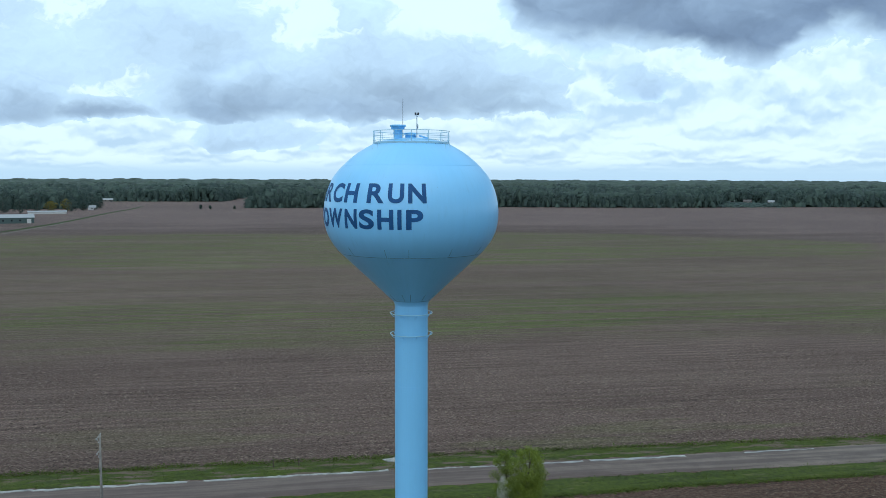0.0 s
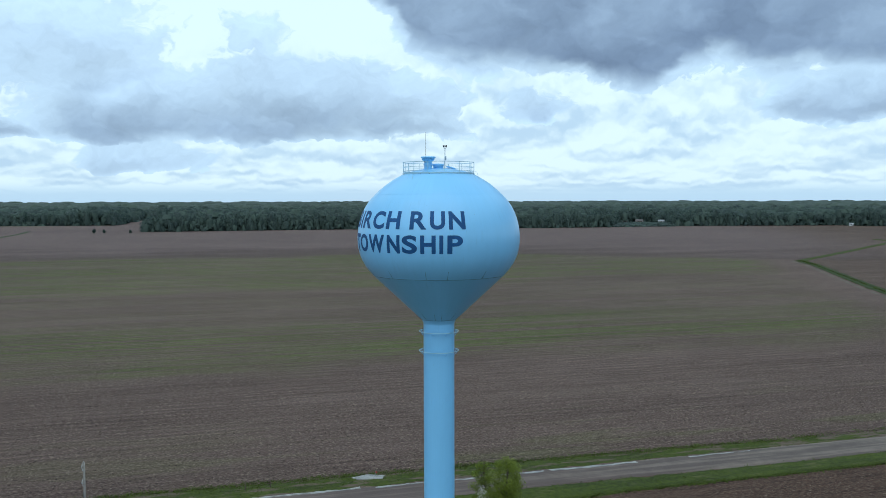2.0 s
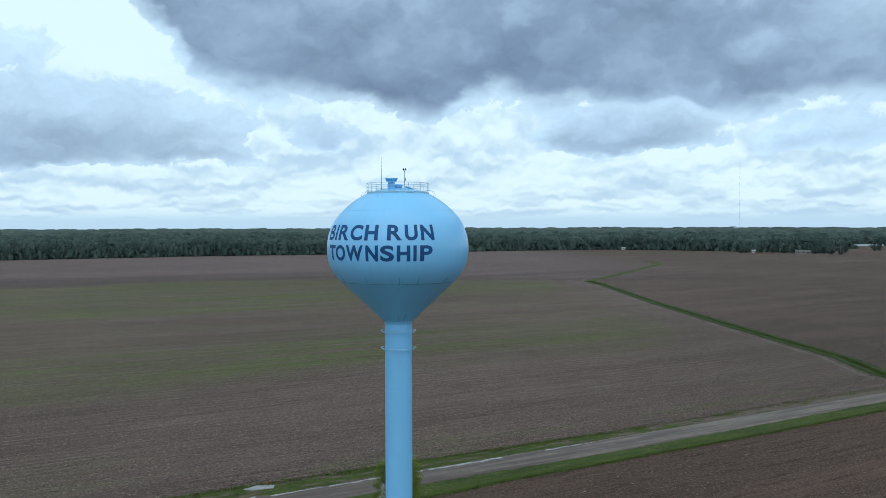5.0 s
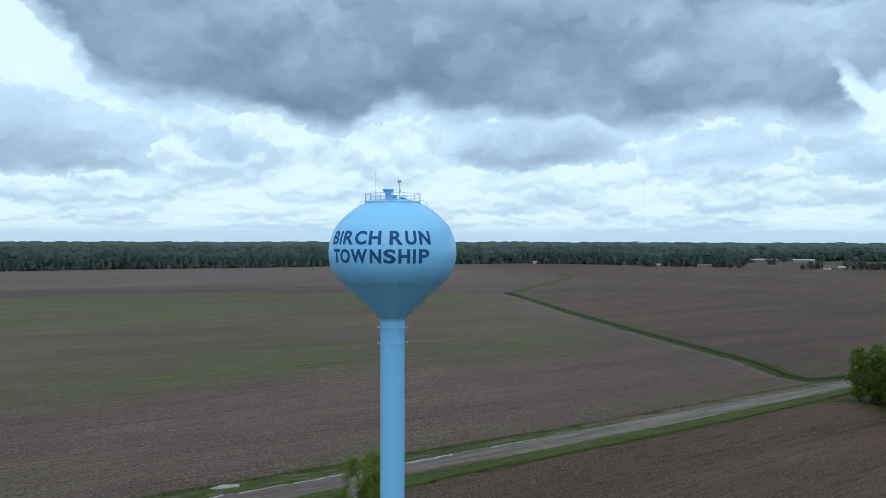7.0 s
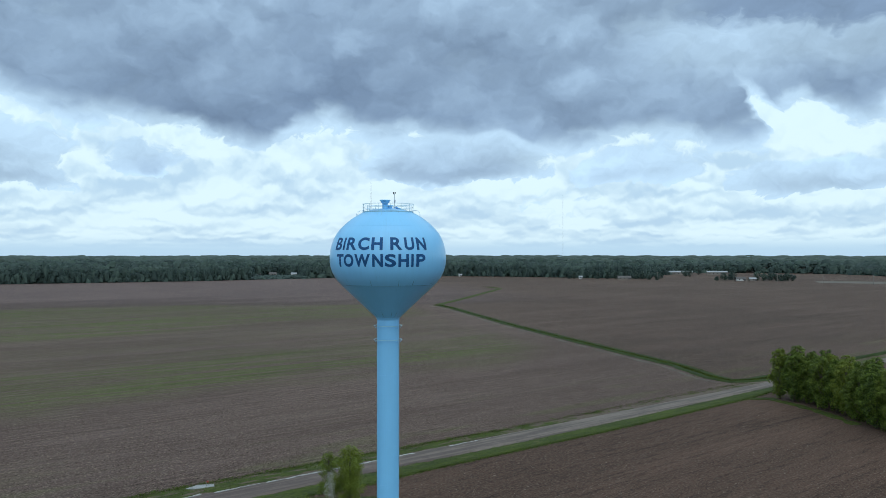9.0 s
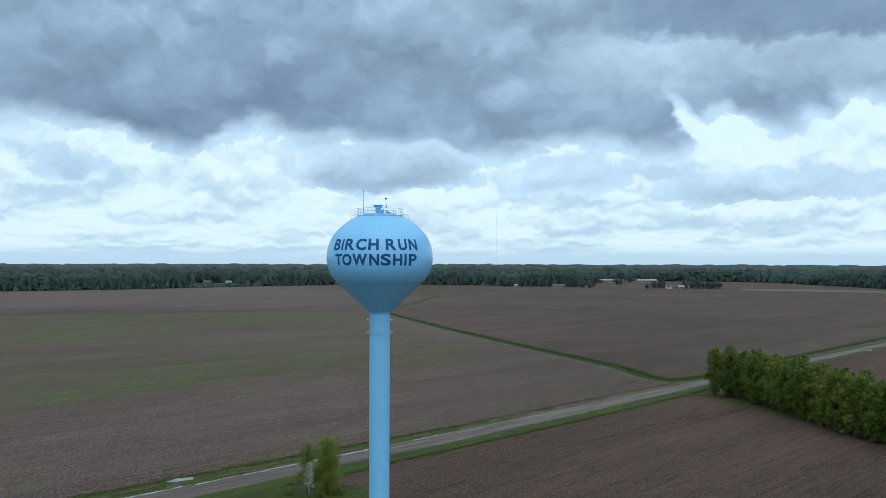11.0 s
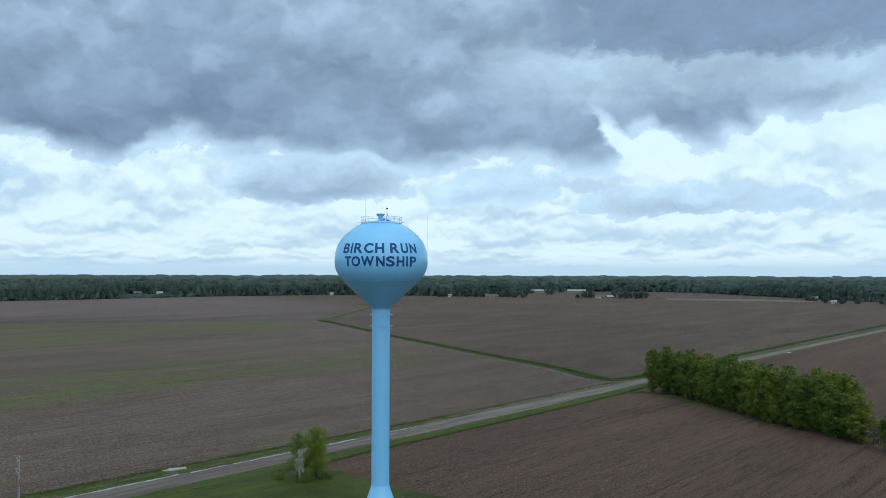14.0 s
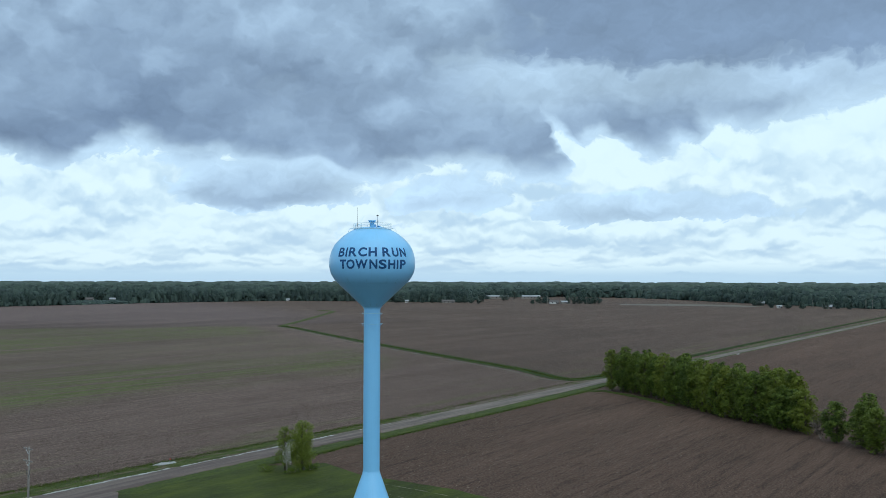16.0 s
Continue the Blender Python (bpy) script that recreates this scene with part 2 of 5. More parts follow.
def leaf_material(name, dark, light, yellow, patch=0.25):
    """Leaves: per clump and per tree variation, some light shining through."""
    m = bpy.data.materials.new(name)
    m.use_nodes = True
    g = Net(m.node_tree)
    p = m.node_tree.nodes["Principled BSDF"]
    out = m.node_tree.nodes["Material Output"]
    geo = g.node("ShaderNodeNewGeometry")
    r = geo.outputs["Random Per Island"]
    o = g.node("ShaderNodeObjectInfo").outputs["Random"]
    n = g.noise(geo.outputs["Position"], patch, 3.0)
    c = g.mix(g.step(g.math("ADD", g.math("MULTIPLY", n, 0.5), g.math("MULTIPLY", r, 0.5)), 0.2, 0.8), dark, light)
    c = g.mix(g.math("MULTIPLY", g.math("POWER", o, 2.0), 0.5), c, yellow)
    g.put(p.inputs["Base Color"], c)
    p.inputs["Roughness"].default_value = 0.6
    p.inputs["Specular IOR Level"].default_value = 0.25
    tr = g.node("ShaderNodeBsdfTranslucent")
    g.put(tr.inputs[0], c)
    mixer = g.node("ShaderNodeMixShader")
    mixer.inputs[0].default_value = 0.3
    g.put(mixer.inputs[1], p.outputs[0])
    g.put(mixer.inputs[2], tr.outputs[0])
    g.put(out.inputs[0], mixer.outputs[0])
    return m


def ground_material():
    """Ploughed and drilled fields: rows along the road, crop residue, bands of young green crop."""
    m = bpy.data.materials.new("fields")
    m.use_nodes = True
    g = Net(m.node_tree)
    p = m.node_tree.nodes["Principled BSDF"]
    pos = g.node("ShaderNodeNewGeometry").outputs["Position"]
    x, y, _ = g.xyz(pos)
    u = g.vmath("DOT_PRODUCT", pos, (UX, UY, 0))
    n = g.vmath("DOT_PRODUCT", pos, (-UY, UX, 0))
    south = g.step(n, 47.0, 43.0)
    along, cross = u, n                                          # the rows follow the road
    rows = g.join(g.math("MULTIPLY", along, 0.14), cross, 0.0)
    wide = g.noise(pos, 0.006, 4.0, flat=True)
    mid = g.noise(rows, 0.06, 5.0, 0.6, flat=True)
    drill = g.noise(g.join(g.math("MULTIPLY", along, 0.05), cross, 0.0), 0.9, 3.0, 0.65, flat=True)
    clod = g.step(g.noise(pos, 2.6, 5.0, 0.8, flat=True), 0.24, 0.76)
    lines = g.noise(g.join(g.math("MULTIPLY", along, 0.012), cross, 0.0), 0.30, 5.0, 0.72, flat=True)   # the implements' passes
    straw = g.noise(g.join(g.math("MULTIPLY", along, 0.35), cross, 0.0), 3.5, 3.0, 0.75, flat=True)
    # soil colours: the near field, the wide field past the grassed ditch, the field south of the road
    soil = g.mix(g.step(mid, 0.3, 0.7), (0.096, 0.063, 0.056), (0.132, 0.090, 0.079))
    east = g.math("ADD", g.math("MULTIPLY", g.math("SUBTRACT", x, 62.0), 0.92), g.math("MULTIPLY", g.math("SUBTRACT", y, 170.0), 0.39))
    east_soil = g.mix(g.step(mid, 0.35, 0.7), (0.070, 0.044, 0.036), (0.103, 0.066, 0.054))
    soil = g.mix(g.step(east, -1.0, 1.0), soil, east_soil)
    south_soil = g.mix(g.step(mid, 0.3, 0.7), (0.078, 0.046, 0.034), (0.106, 0.063, 0.047))
    soil = g.mix(south, soil, south_soil)
    # the older, darker tilth far to the west
    far_n = g.math("ADD", n, g.math("MULTIPLY", g.math("SUBTRACT", wide, 0.5), 90.0))
    far_n = g.math("ADD", far_n, g.math("MULTIPLY", g.math("MAXIMUM", g.math("SUBTRACT", u, 130.0), 0.0), 0.55))
    far = g.math("MULTIPLY", g.step(far_n, 520.0, 545.0), g.step(east, 150.0, 0.0))
    patchy = g.step(g.noise(rows, 0.018, 4.0, flat=True), 0.40, 0.62)
    older = g.step(g.math("ADD", far_n, g.math("MULTIPLY", patchy, 90.0)), 570.0, 760.0)
    far_soil = g.mix(older, (0.070, 0.047, 0.046), (0.128, 0.090, 0.090))
    soil = g.mix(far, soil, far_soil)
    # young crop in bands
    wob = g.math("ADD", n, g.math("MULTIPLY", g.math("SUBTRACT", g.noise(pos, 0.012, 4.0, flat=True), 0.5), 70.0))
    band = g.math("MULTIPLY", g.step(wob, 128.0, 160.0), g.step(wob, 238.0, 190.0))
    band2 = g.math("MULTIPLY", g.step(wob, 290.0, 350.0), g.step(far_n, 545.0, 515.0))
    band3 = g.math("MULTIPLY", g.math("MULTIPLY", g.step(wob, 180.0, 240.0), g.step(wob, 330.0, 290.0)), 0.28)
    green = g.math("MAXIMUM", g.math("MAXIMUM", band, band2), band3)
    green = g.math("MULTIPLY", green, g.step(g.math("ADD", g.math("MULTIPLY", lines, 0.75), g.math("MULTIPLY", drill, 0.25)), 0.40, 0.56))
    green = g.math("MULTIPLY", green, g.math("MULTIPLY", g.step(east, -12.0, -40.0), g.step(g.math("SUBTRACT", u, g.math("MULTIPLY", n, 0.55)), 200.0, 90.0)))
    weeds = g.math("MULTIPLY", g.math("MULTIPLY", g.step(n, 105.0, 56.0), g.step(n, 50.0, 56.0)), g.step(g.noise(rows, 0.12, 4.0, flat=True), 0.52, 0.66))
    green = g.math("MULTIPLY", green, g.math("ADD", 0.52, g.math("MULTIPLY", g.step(g.noise(g.join(g.math("MULTIPLY", along, 0.22), cross, 0.0), 0.045, 4.0, 0.6, flat=True), 0.40, 0.58), 0.48)))
    green = g.math("MAXIMUM", g.math("MULTIPLY", green, 0.85), g.math("MULTIPLY", weeds, 0.35))
    soil = g.mix(green, soil, (0.084, 0.114, 0.027))
    # clods and straw
    light = g.math("MULTIPLY", g.step(straw, 0.50, 0.62), g.math("SUBTRACT", 1.0, g.math("MULTIPLY", green, 0.6)))
    soil = g.mix(g.math("MULTIPLY", light, g.math("SUBTRACT", 0.56, g.math("MULTIPLY", south, 0.30))), soil, (0.27, 0.215, 0.165))
    pass_dark = g.step(lines, 0.56, 0.66)
    scrape = g.step(g.noise(g.join(g.math("MULTIPLY", along, 0.16), g.math("MULTIPLY", cross, 1.5), 0.0), 0.55, 4.0, 0.7, flat=True), 0.54, 0.66)
    pass_dark = g.math("ADD", pass_dark, g.math("MULTIPLY", scrape, g.math("ADD", 1.3, g.math("MULTIPLY", south, 0.9))))
    soil = g.vmath("MULTIPLY", soil, g.join(*[g.math("SUBTRACT", 1.0, g.math("MULTIPLY", pass_dark, 0.13))] * 3))
    sway = g.noise(g.join(g.math("MULTIPLY", along, 0.02), g.math("MULTIPLY", cross, 0.09), 0.0), 1.0, 3.0, 0.6, flat=True)
    ridge = g.math("SINE", g.math("ADD", g.math("MULTIPLY", cross, 2.4), g.math("MULTIPLY", sway, 16.0)))
    ridge = g.math("MULTIPLY", g.math("MULTIPLY", ridge, g.math("SUBTRACT", 0.11, g.math("MULTIPLY", south, 0.03))), g.step(g.noise(rows, 0.05, 3.0, flat=True), 0.38, 0.60))
    f = g.math("ADD", g.math("ADD", 0.05, g.math("MULTIPLY", south, 0.10)), g.math("ADD", g.math("MULTIPLY", clod, 1.0), g.math("ADD", g.math("MULTIPLY", drill, g.math("SUBTRACT", 0.60, g.math("MULTIPLY", south, 0.10))), ridge)))
    soil = g.vmath("MULTIPLY", soil, g.join(f, f, f))
    w = g.math("ADD", 0.78, g.math("MULTIPLY", wide, 0.44))
    soil = g.vmath("MULTIPLY", soil, g.join(w, w, w))
    g.put(p.inputs["Base Color"], soil)
    p.inputs["Roughness"].default_value = 0.95
    p.inputs["Specular IOR Level"].default_value = 0.15
    b = g.node("ShaderNodeBump")
    b.inputs["Strength"].default_value, b.inputs["Distance"].default_value = 0.7, 0.15
    g.put(b.inputs["Height"], g.math("ADD", clod, g.math("MULTIPLY", drill, 1.2)))
    g.put(p.inputs["Normal"], b.outputs[0])
    return m


def road_material():
    """Worn gravel over asphalt: paler wheel tracks, darker damp shoulders."""
    m = bpy.data.materials.new("gravel_road")
    m.use_nodes = True
    g = Net(m.node_tree)
    p = m.node_tree.nodes["Principled BSDF"]
    pos = g.node("ShaderNodeNewGeometry").outputs["Position"]
    u = g.vmath("DOT_PRODUCT", pos, (UX, UY, 0))
    n = g.vmath("DOT_PRODUCT", pos, (-UY, UX, 0))
    along = g.join(g.math("MULTIPLY", u, 0.05), n, 0.0)
    track = g.noise(along, 0.9, 4.0, flat=True)
    blotch = g.noise(pos, 0.35, 5.0, 0.65, flat=True)
    stone = g.noise(pos, 9.0, 3.0, 0.7, flat=True)
    pale = g.step(g.math("ADD", u, g.math("MULTIPLY", blotch, 60.0)), 40.0, 130.0)
    c = g.mix(g.step(track, 0.35, 0.68), (0.080, 0.055, 0.048), (0.128, 0.096, 0.082))
    c2 = g.mix(g.step(track, 0.35, 0.65), (0.092, 0.070, 0.060), (0.165, 0.132, 0.111))
    c = g.mix(pale, c, c2)
    f = g.math("ADD", 0.45, g.math("ADD", g.math("MULTIPLY", blotch, 0.5), g.math("MULTIPLY", stone, 0.4)))
    c = g.vmath("MULTIPLY", c, g.join(f, f, f))
    g.put(p.inputs["Base Color"], c)
    p.inputs["Roughness"].default_value = 0.85
    b = g.node("ShaderNodeBump")
    b.inputs["Strength"].default_value, b.inputs["Distance"].default_value = 0.5, 0.04
    g.put(b.inputs["Height"], stone)
    g.put(p.inputs["Normal"], b.outputs[0])
    return m


def grass_material(name, dark, bright, straw, bare=False, mown=False):
    """Grass with clumps, streaks along the road and dry patches; bare: earth showing through beside the field; mown: broad passes of the mower."""
    m = bpy.data.materials.new(name)
    m.use_nodes = True
    g = Net(m.node_tree)
    p = m.node_tree.nodes["Principled BSDF"]
    pos = g.node("ShaderNodeNewGeometry").outputs["Position"]
    u = g.vmath("DOT_PRODUCT", pos, (UX, UY, 0))
    n = g.vmath("DOT_PRODUCT", pos, (-UY, UX, 0))
    streak = g.noise(g.join(g.math("MULTIPLY", u, 0.10), n, 0.0), 0.8, 4.0, 0.6, flat=True)
    clump = g.noise(pos, 1.3, 5.0, 0.72, flat=True)
    broad = g.noise(pos, 0.11, 3.0, flat=True)
    v = g.math("ADD", g.math("MULTIPLY", clump, 0.30 if mown else 0.5), g.math("ADD", g.math("MULTIPLY", streak, 0.3), g.math("MULTIPLY", broad, 0.4 if mown else 0.2)))
    c = g.mix(g.step(v, 0.36, 0.64), dark, bright)
    if mown:
        passes = g.math("SINE", g.math("ADD", g.math("MULTIPLY", n, 1.15), g.math("MULTIPLY", broad, 9.0)))
        f = g.math("ADD", 1.0, g.math("MULTIPLY", passes, 0.09))
        c = g.vmath("MULTIPLY", c, g.join(f, f, f))
    dry = g.step(g.noise(g.join(g.math("MULTIPLY", u, 0.3), n, 0.0), 0.55, 4.0, 0.65, flat=True), 0.58, 0.74)
    c = g.mix(g.math("MULTIPLY", dry, 0.2 if mown else 0.42), c, straw)
    if bare:
        worn = g.math("MULTIPLY", g.step(u, 72.0, 105.0), g.step(u, 190.0, 172.0))
        worn = g.math("ADD", g.math("MULTIPLY", worn, 0.75), 0.12)
        earth = g.step(g.math("ADD", g.noise(g.join(g.math("MULTIPLY", u, 0.22), n, 0.0), 0.7, 4.0, 0.6, flat=True), g.math("MULTIPLY", worn, 0.25)), 0.55, 0.68)
        c = g.mix(g.math("MULTIPLY", earth, 0.9), c, (0.112, 0.080, 0.066))
    g.put(p.inputs["Base Color"], c)
    p.inputs["Roughness"].default_value, p.inputs["Specular IOR Level"].default_value = 0.85, 0.2
    b = g.node("ShaderNodeBump")
    b.inputs["Strength"].default_value, b.inputs["Distance"].default_value = 0.6, 0.12
    g.put(b.inputs["Height"], clump)
    g.put(p.inputs["Normal"], b.outputs[0])
    return m


def tank_material(name, colour):
    """Gloss paint on welded steel: faint weathering, streaks running down, dirt specks."""
    m = bpy.data.materials.new(name)
    m.use_nodes = True
    g = Net(m.node_tree)
    p = m.node_tree.nodes["Principled BSDF"]
    pos = g.node("ShaderNodeNewGeometry").outputs["Position"]
    x, y, z = g.xyz(pos)
    ang = g.math("ARCTAN2", x, y)
    streak = g.noise(g.join(g.math("MULTIPLY", ang, 14.0), g.math("MULTIPLY", z, 0.18), 0.0), 1.0, 4.0)
    cloud = g.noise(pos, 0.35, 4.0)
    speck = g.noise(pos, 5.0, 4.0, 0.7)
    v = g.math("ADD", g.math("MULTIPLY", streak, 0.55), g.math("MULTIPLY", cloud, 0.45))
    c = g.mix(g.step(v, 0.3, 0.7), tuple(k * 0.975 for k in colour), tuple(k * 1.02 for k in colour))
    c = g.mix(g.math("MULTIPLY", g.step(speck, 0.63, 0.8), 0.3), c, (0.10, 0.17, 0.25))
    run = g.noise(g.join(g.math("MULTIPLY", ang, 30.0), g.math("MULTIPLY", z, 0.55), 0.0), 1.0, 5.0, 0.7, flat=True)
    grime = g.math("MULTIPLY", g.step(run, 0.52, 0.76), g.step(g.noise(pos, 0.5, 3.0), 0.42, 0.66))
    c = g.mix(g.math("MULTIPLY", grime, 0.15), c, (0.09, 0.19, 0.30))
    g.put(p.inputs["Base Color"], c)
    p.inputs["Roughness"].default_value = 0.36
    p.inputs["Coat Weight"].default_value = 0.22
    p.inputs["Coat Roughness"].default_value = 0.15
    b = g.node("ShaderNodeBump")
    b.inputs["Strength"].default_value, b.inputs["Distance"].default_value = 0.12, 0.1
    g.put(b.inputs["Height"], g.noise(pos, 0.9, 2.0))
    g.put(p.inputs["Normal"], b.outputs[0])
    return m


M_GROUND = ground_material()
M_ROAD = road_material()
M_BLUE = tank_material("blue_tank_paint", (0.196, 0.528, 0.86))
M_NAVY = material("navy_letter_paint", (0.012, 0.075, 0.215), 0.6, grain=0.15, size=0.8, fine=8, spec=0.2)
M_SEAM = material("stained_weld", (0.05, 0.14, 0.25), 0.6, grain=0.3, size=3, fine=12)
M_GALV = material("galvanised_pipe", (0.42, 0.50, 0.55), 0.45, 0.6, 0.15)
M_PIPE = material("pale_blue_pipe", (0.30, 0.54, 0.68), 0.4, 0.0, 0.12)
M_DARK = material("dark_rubber", (0.03, 0.035, 0.04), 0.6, grain=0.2)
M_CONC = material("pale_concrete", (0.42, 0.42, 0.40), 0.85, grain=0.2, size=0.7, fine=14, bump=0.3)
M_GRASS = grass_material("verge_grass", (0.022, 0.034, 0.004), (0.056, 0.077, 0.007), (0.120, 0.108, 0.055))
M_VERGE = grass_material("worn_verge_grass", (0.022, 0.034, 0.004), (0.056, 0.077, 0.007), (0.120, 0.108, 0.055), bare=True)
M_LAWN = grass_material("mown_grass", (0.022, 0.032, 0.002), (0.048, 0.063, 0.004), (0.075, 0.074, 0.020), mown=True)
M_BLADE = material("grass_blades", (0.050, 0.074, 0.010), 0.7, grain=0.3, size=0.3, fine=3, spec=0.2, vary=0.45, island=True)
M_REED = material("ditch_grass", (0.028, 0.046, 0.010), 0.8, grain=0.4, size=0.2, fine=2, bump=0.6, spec=0.2)
M_FALLOW = material("fallow_grass", (0.088, 0.078, 0.062), 0.9, grain=0.4, size=0.06, fine=0.6, bump=0.3)
M_STRAW = material("dry_grass", (0.125, 0.118, 0.072), 0.9, grain=0.35, size=0.5, fine=5, bump=0.5)
M_WET = material("wet_limestone", (0.20, 0.195, 0.185), 0.32, grain=0.6, size=0.5, fine=5, bump=0.08)
M_POLE = material("weathered_pole", (0.20, 0.19, 0.178), 0.85, grain=0.25, size=3, fine=25, bump=0.3)
M_GLASSY = material("grey_insulator", (0.32, 0.34, 0.36), 0.3)
M_BARK = material("tree_bark", (0.085, 0.068, 0.052), 0.9, grain=0.3, size=3, fine=18, bump=0.5)
M_TWIG = material("pale_twigs", (0.30, 0.27, 0.24), 0.85, grain=0.25)
M_LEAF = leaf_material("maple_leaves", (0.018, 0.036, 0.007), (0.142, 0.208, 0.028), (0.20, 0.225, 0.026), 0.45)
# far foliage: greens pushed towards blue-grey, aerial haze mixed into the leaf colour
M_WOOD_HAZE = leaf_material("hazy_woodland_leaves", (0.030, 0.053, 0.052), (0.066, 0.106, 0.088), (0.088, 0.118, 0.086), 0.07)
M_YOUNG = leaf_material("young_leaves", (0.060, 0.090, 0.010), (0.19, 0.25, 0.034), (0.20, 0.25, 0.034), 0.6)
M_GOLD = leaf_material("golden_leaves", (0.10, 0.095, 0.025), (0.20, 0.17, 0.04), (0.22, 0.18, 0.04), 0.2)
M_BLOSSOM = leaf_material("white_blossom", (0.42, 0.42, 0.38), (0.72, 0.72, 0.68), (0.7, 0.7, 0.66), 0.8)
M_WHITE = material("white_siding", (0.50, 0.51, 0.51), 0.6, grain=0.08)
M_SHED = material("green_steel_siding", (0.05, 0.085, 0.085), 0.5, grain=0.12)
M_ROOF_W = material("white_steel_roof", (0.23, 0.25, 0.27), 0.4, grain=0.06)
M_ROOF_D = material("dark_shingle", (0.09, 0.085, 0.085), 0.9, grain=0.25)
M_TAN = material("tan_siding", (0.21, 0.19, 0.17), 0.7, grain=0.12)
M_PANE = material("dark_window", (0.02, 0.025, 0.03), 0.1, grain=0.1)
M_RED = material("red_paint", (0.35, 0.04, 0.03), 0.5, grain=0.15)


# ---------------------------------------------------------------- mesh helpers
def link(name, bm, mat, parent=None, smooth=False, label=""):
    me = bpy.data.meshes.new(name)
    bm.normal_update()
    bm.to_mesh(me)
    bm.free()
    if smooth:
        me.polygons.foreach_set("use_smooth", [True] * len(me.polygons))
    me.materials.append(mat)
    ob = new(name, me)
    ob.parent = parent
    return tagged(ob, label)


def part(name, bm, mat, parent, label="", smooth=False):
    return link(name, bm, mat, parent, smooth, label)


def quads(name, corners, mat, parent=None, sides=4):
    """One mesh out of an array of (faces, sides, 3) corners, each face an island."""
    c = np.asarray(corners, dtype=np.float32).reshape(-1, 3)
    k = len(c) // sides
    me = bpy.data.meshes.new(name)
    me.vertices.add(len(c))
    me.vertices.foreach_set("co", c.ravel())
    me.loops.add(len(c))
    me.loops.foreach_set("vertex_index", np.arange(len(c), dtype=np.int32))
    me.polygons.add(k)
    me.polygons.foreach_set("loop_start", np.arange(k, dtype=np.int32) * sides)
    me.update(calc_edges=True)
    me.materials.append(mat)
    ob = new(name, me)
    ob.parent = parent
    return ob


def empty(name, m=None, label="", category="", group="", kind=""):
    ob = new(name)
    if m is not None:
        ob.matrix_world = m
    return tagged(ob, label, category, group, kind)


def lathe(profile, segments=96):
    bm = bmesh.new()
    rings = []
    for r, z in profile:
        if r < 1e-4:
            rings.append([bm.verts.new((0, 0, z))])
        else:
            rings.append([bm.verts.new((r * math.cos(2 * math.pi * k / segments), r * math.sin(2 * math.pi * k / segments), z)) for k in range(segments)])
    for a, b in zip(rings, rings[1:]):
        for k in range(segments):
            j = (k + 1) % segments
            if len(a) == 1 and len(b) > 1:
                bm.faces.new((a[0], b[j], b[k]))
            elif len(b) == 1 and len(a) > 1:
                bm.faces.new((a[k], a[j], b[0]))
            elif len(a) > 1:
                bm.faces.new((a[k], a[j], b[j], b[k]))
    bmesh.ops.recalc_face_normals(bm, faces=bm.faces)
    return bm


def tube(points, radius, sides=8, bm=None, closed=False, taper=None):
    """A round bar along points; taper gives the radius at its end."""
    bm = bm or bmesh.new()
    pts = [Vector(p) for p in points]
    rings = []
    for i, p in enumerate(pts):
        a = pts[i - 1] if i or closed else p
        b = pts[(i + 1) % len(pts)] if i + 1 < len(pts) or closed else p
        d = (b - a).normalized()
        side = d.cross(Vector((0, 0, 1)) if abs(d.z) < 0.9 else Vector((1, 0, 0))).normalized()
        up = side.cross(d)
        r = radius if taper is None else radius + (taper - radius) * i / max(1, len(pts) - 1)
        rings.append([bm.verts.new(p + r * (math.cos(2 * math.pi * k / sides) * side + math.sin(2 * math.pi * k / sides) * up)) for k in range(sides)])
    for a, b in zip(rings, rings[1:] + (rings[:1] if closed else [])):
        for k in range(sides):
            bm.faces.new((a[k], a[(k + 1) % sides], b[(k + 1) % sides], b[k]))
    if not closed:
        bm.faces.new(rings[0][::-1])
        bm.faces.new(rings[-1])
    bmesh.ops.recalc_face_normals(bm, faces=bm.faces)
    return bm


def box(sx, sy, sz, at=(0, 0, 0), bevel=0.0, bm=None):
    """A box standing on at."""
    bm = bm or bmesh.new()
    made = bmesh.ops.create_cube(bm, size=1, matrix=Matrix.Translation((at[0], at[1], at[2] + sz / 2)) @ Matrix.Diagonal((sx, sy, sz, 1)))
    if bevel:
        edges = {e for v in made["verts"] for e in v.link_edges}
        bmesh.ops.bevel(bm, geom=list(edges), offset=bevel, segments=2, affect="EDGES")
    return bm


def circle(r, z, count, start=0.0):
    return [(r * math.cos(start + 2 * math.pi * k / count), r * math.sin(start + 2 * math.pi * k / count), z) for k in range(count)]


# ---------------------------------------------------------------- the plan of the far land
WOODS = [
    [(-835, 585), (-640, 838), (-490, 960), (-340, 1148), (-200, 1262), (-60, 1235), (20, 1192), (95, 1180), (112, 1300), (180, 1560),
     (320, 1560), (440, 1500), (476, 1360), (505, 1180), (528, 1062), (570, 884), (700, 780), (1100, 720), (4200, 2200), (4200, 4990), (-4990, 4990), (-4990, 2700),
     (-1300, 960), (-1130, 835)],
    [(-1215, 585), (-1080, 715), (-1180, 805), (-1400, 1010), (-4990, 2700), (-4990, 600), (-1500, 380)],
    [(-1010, 290), (-985, 372), (-955, 425), (-1015, 476), (-1215, 545), (-1600, 520), (-1600, 60), (-1150, 120)],
]
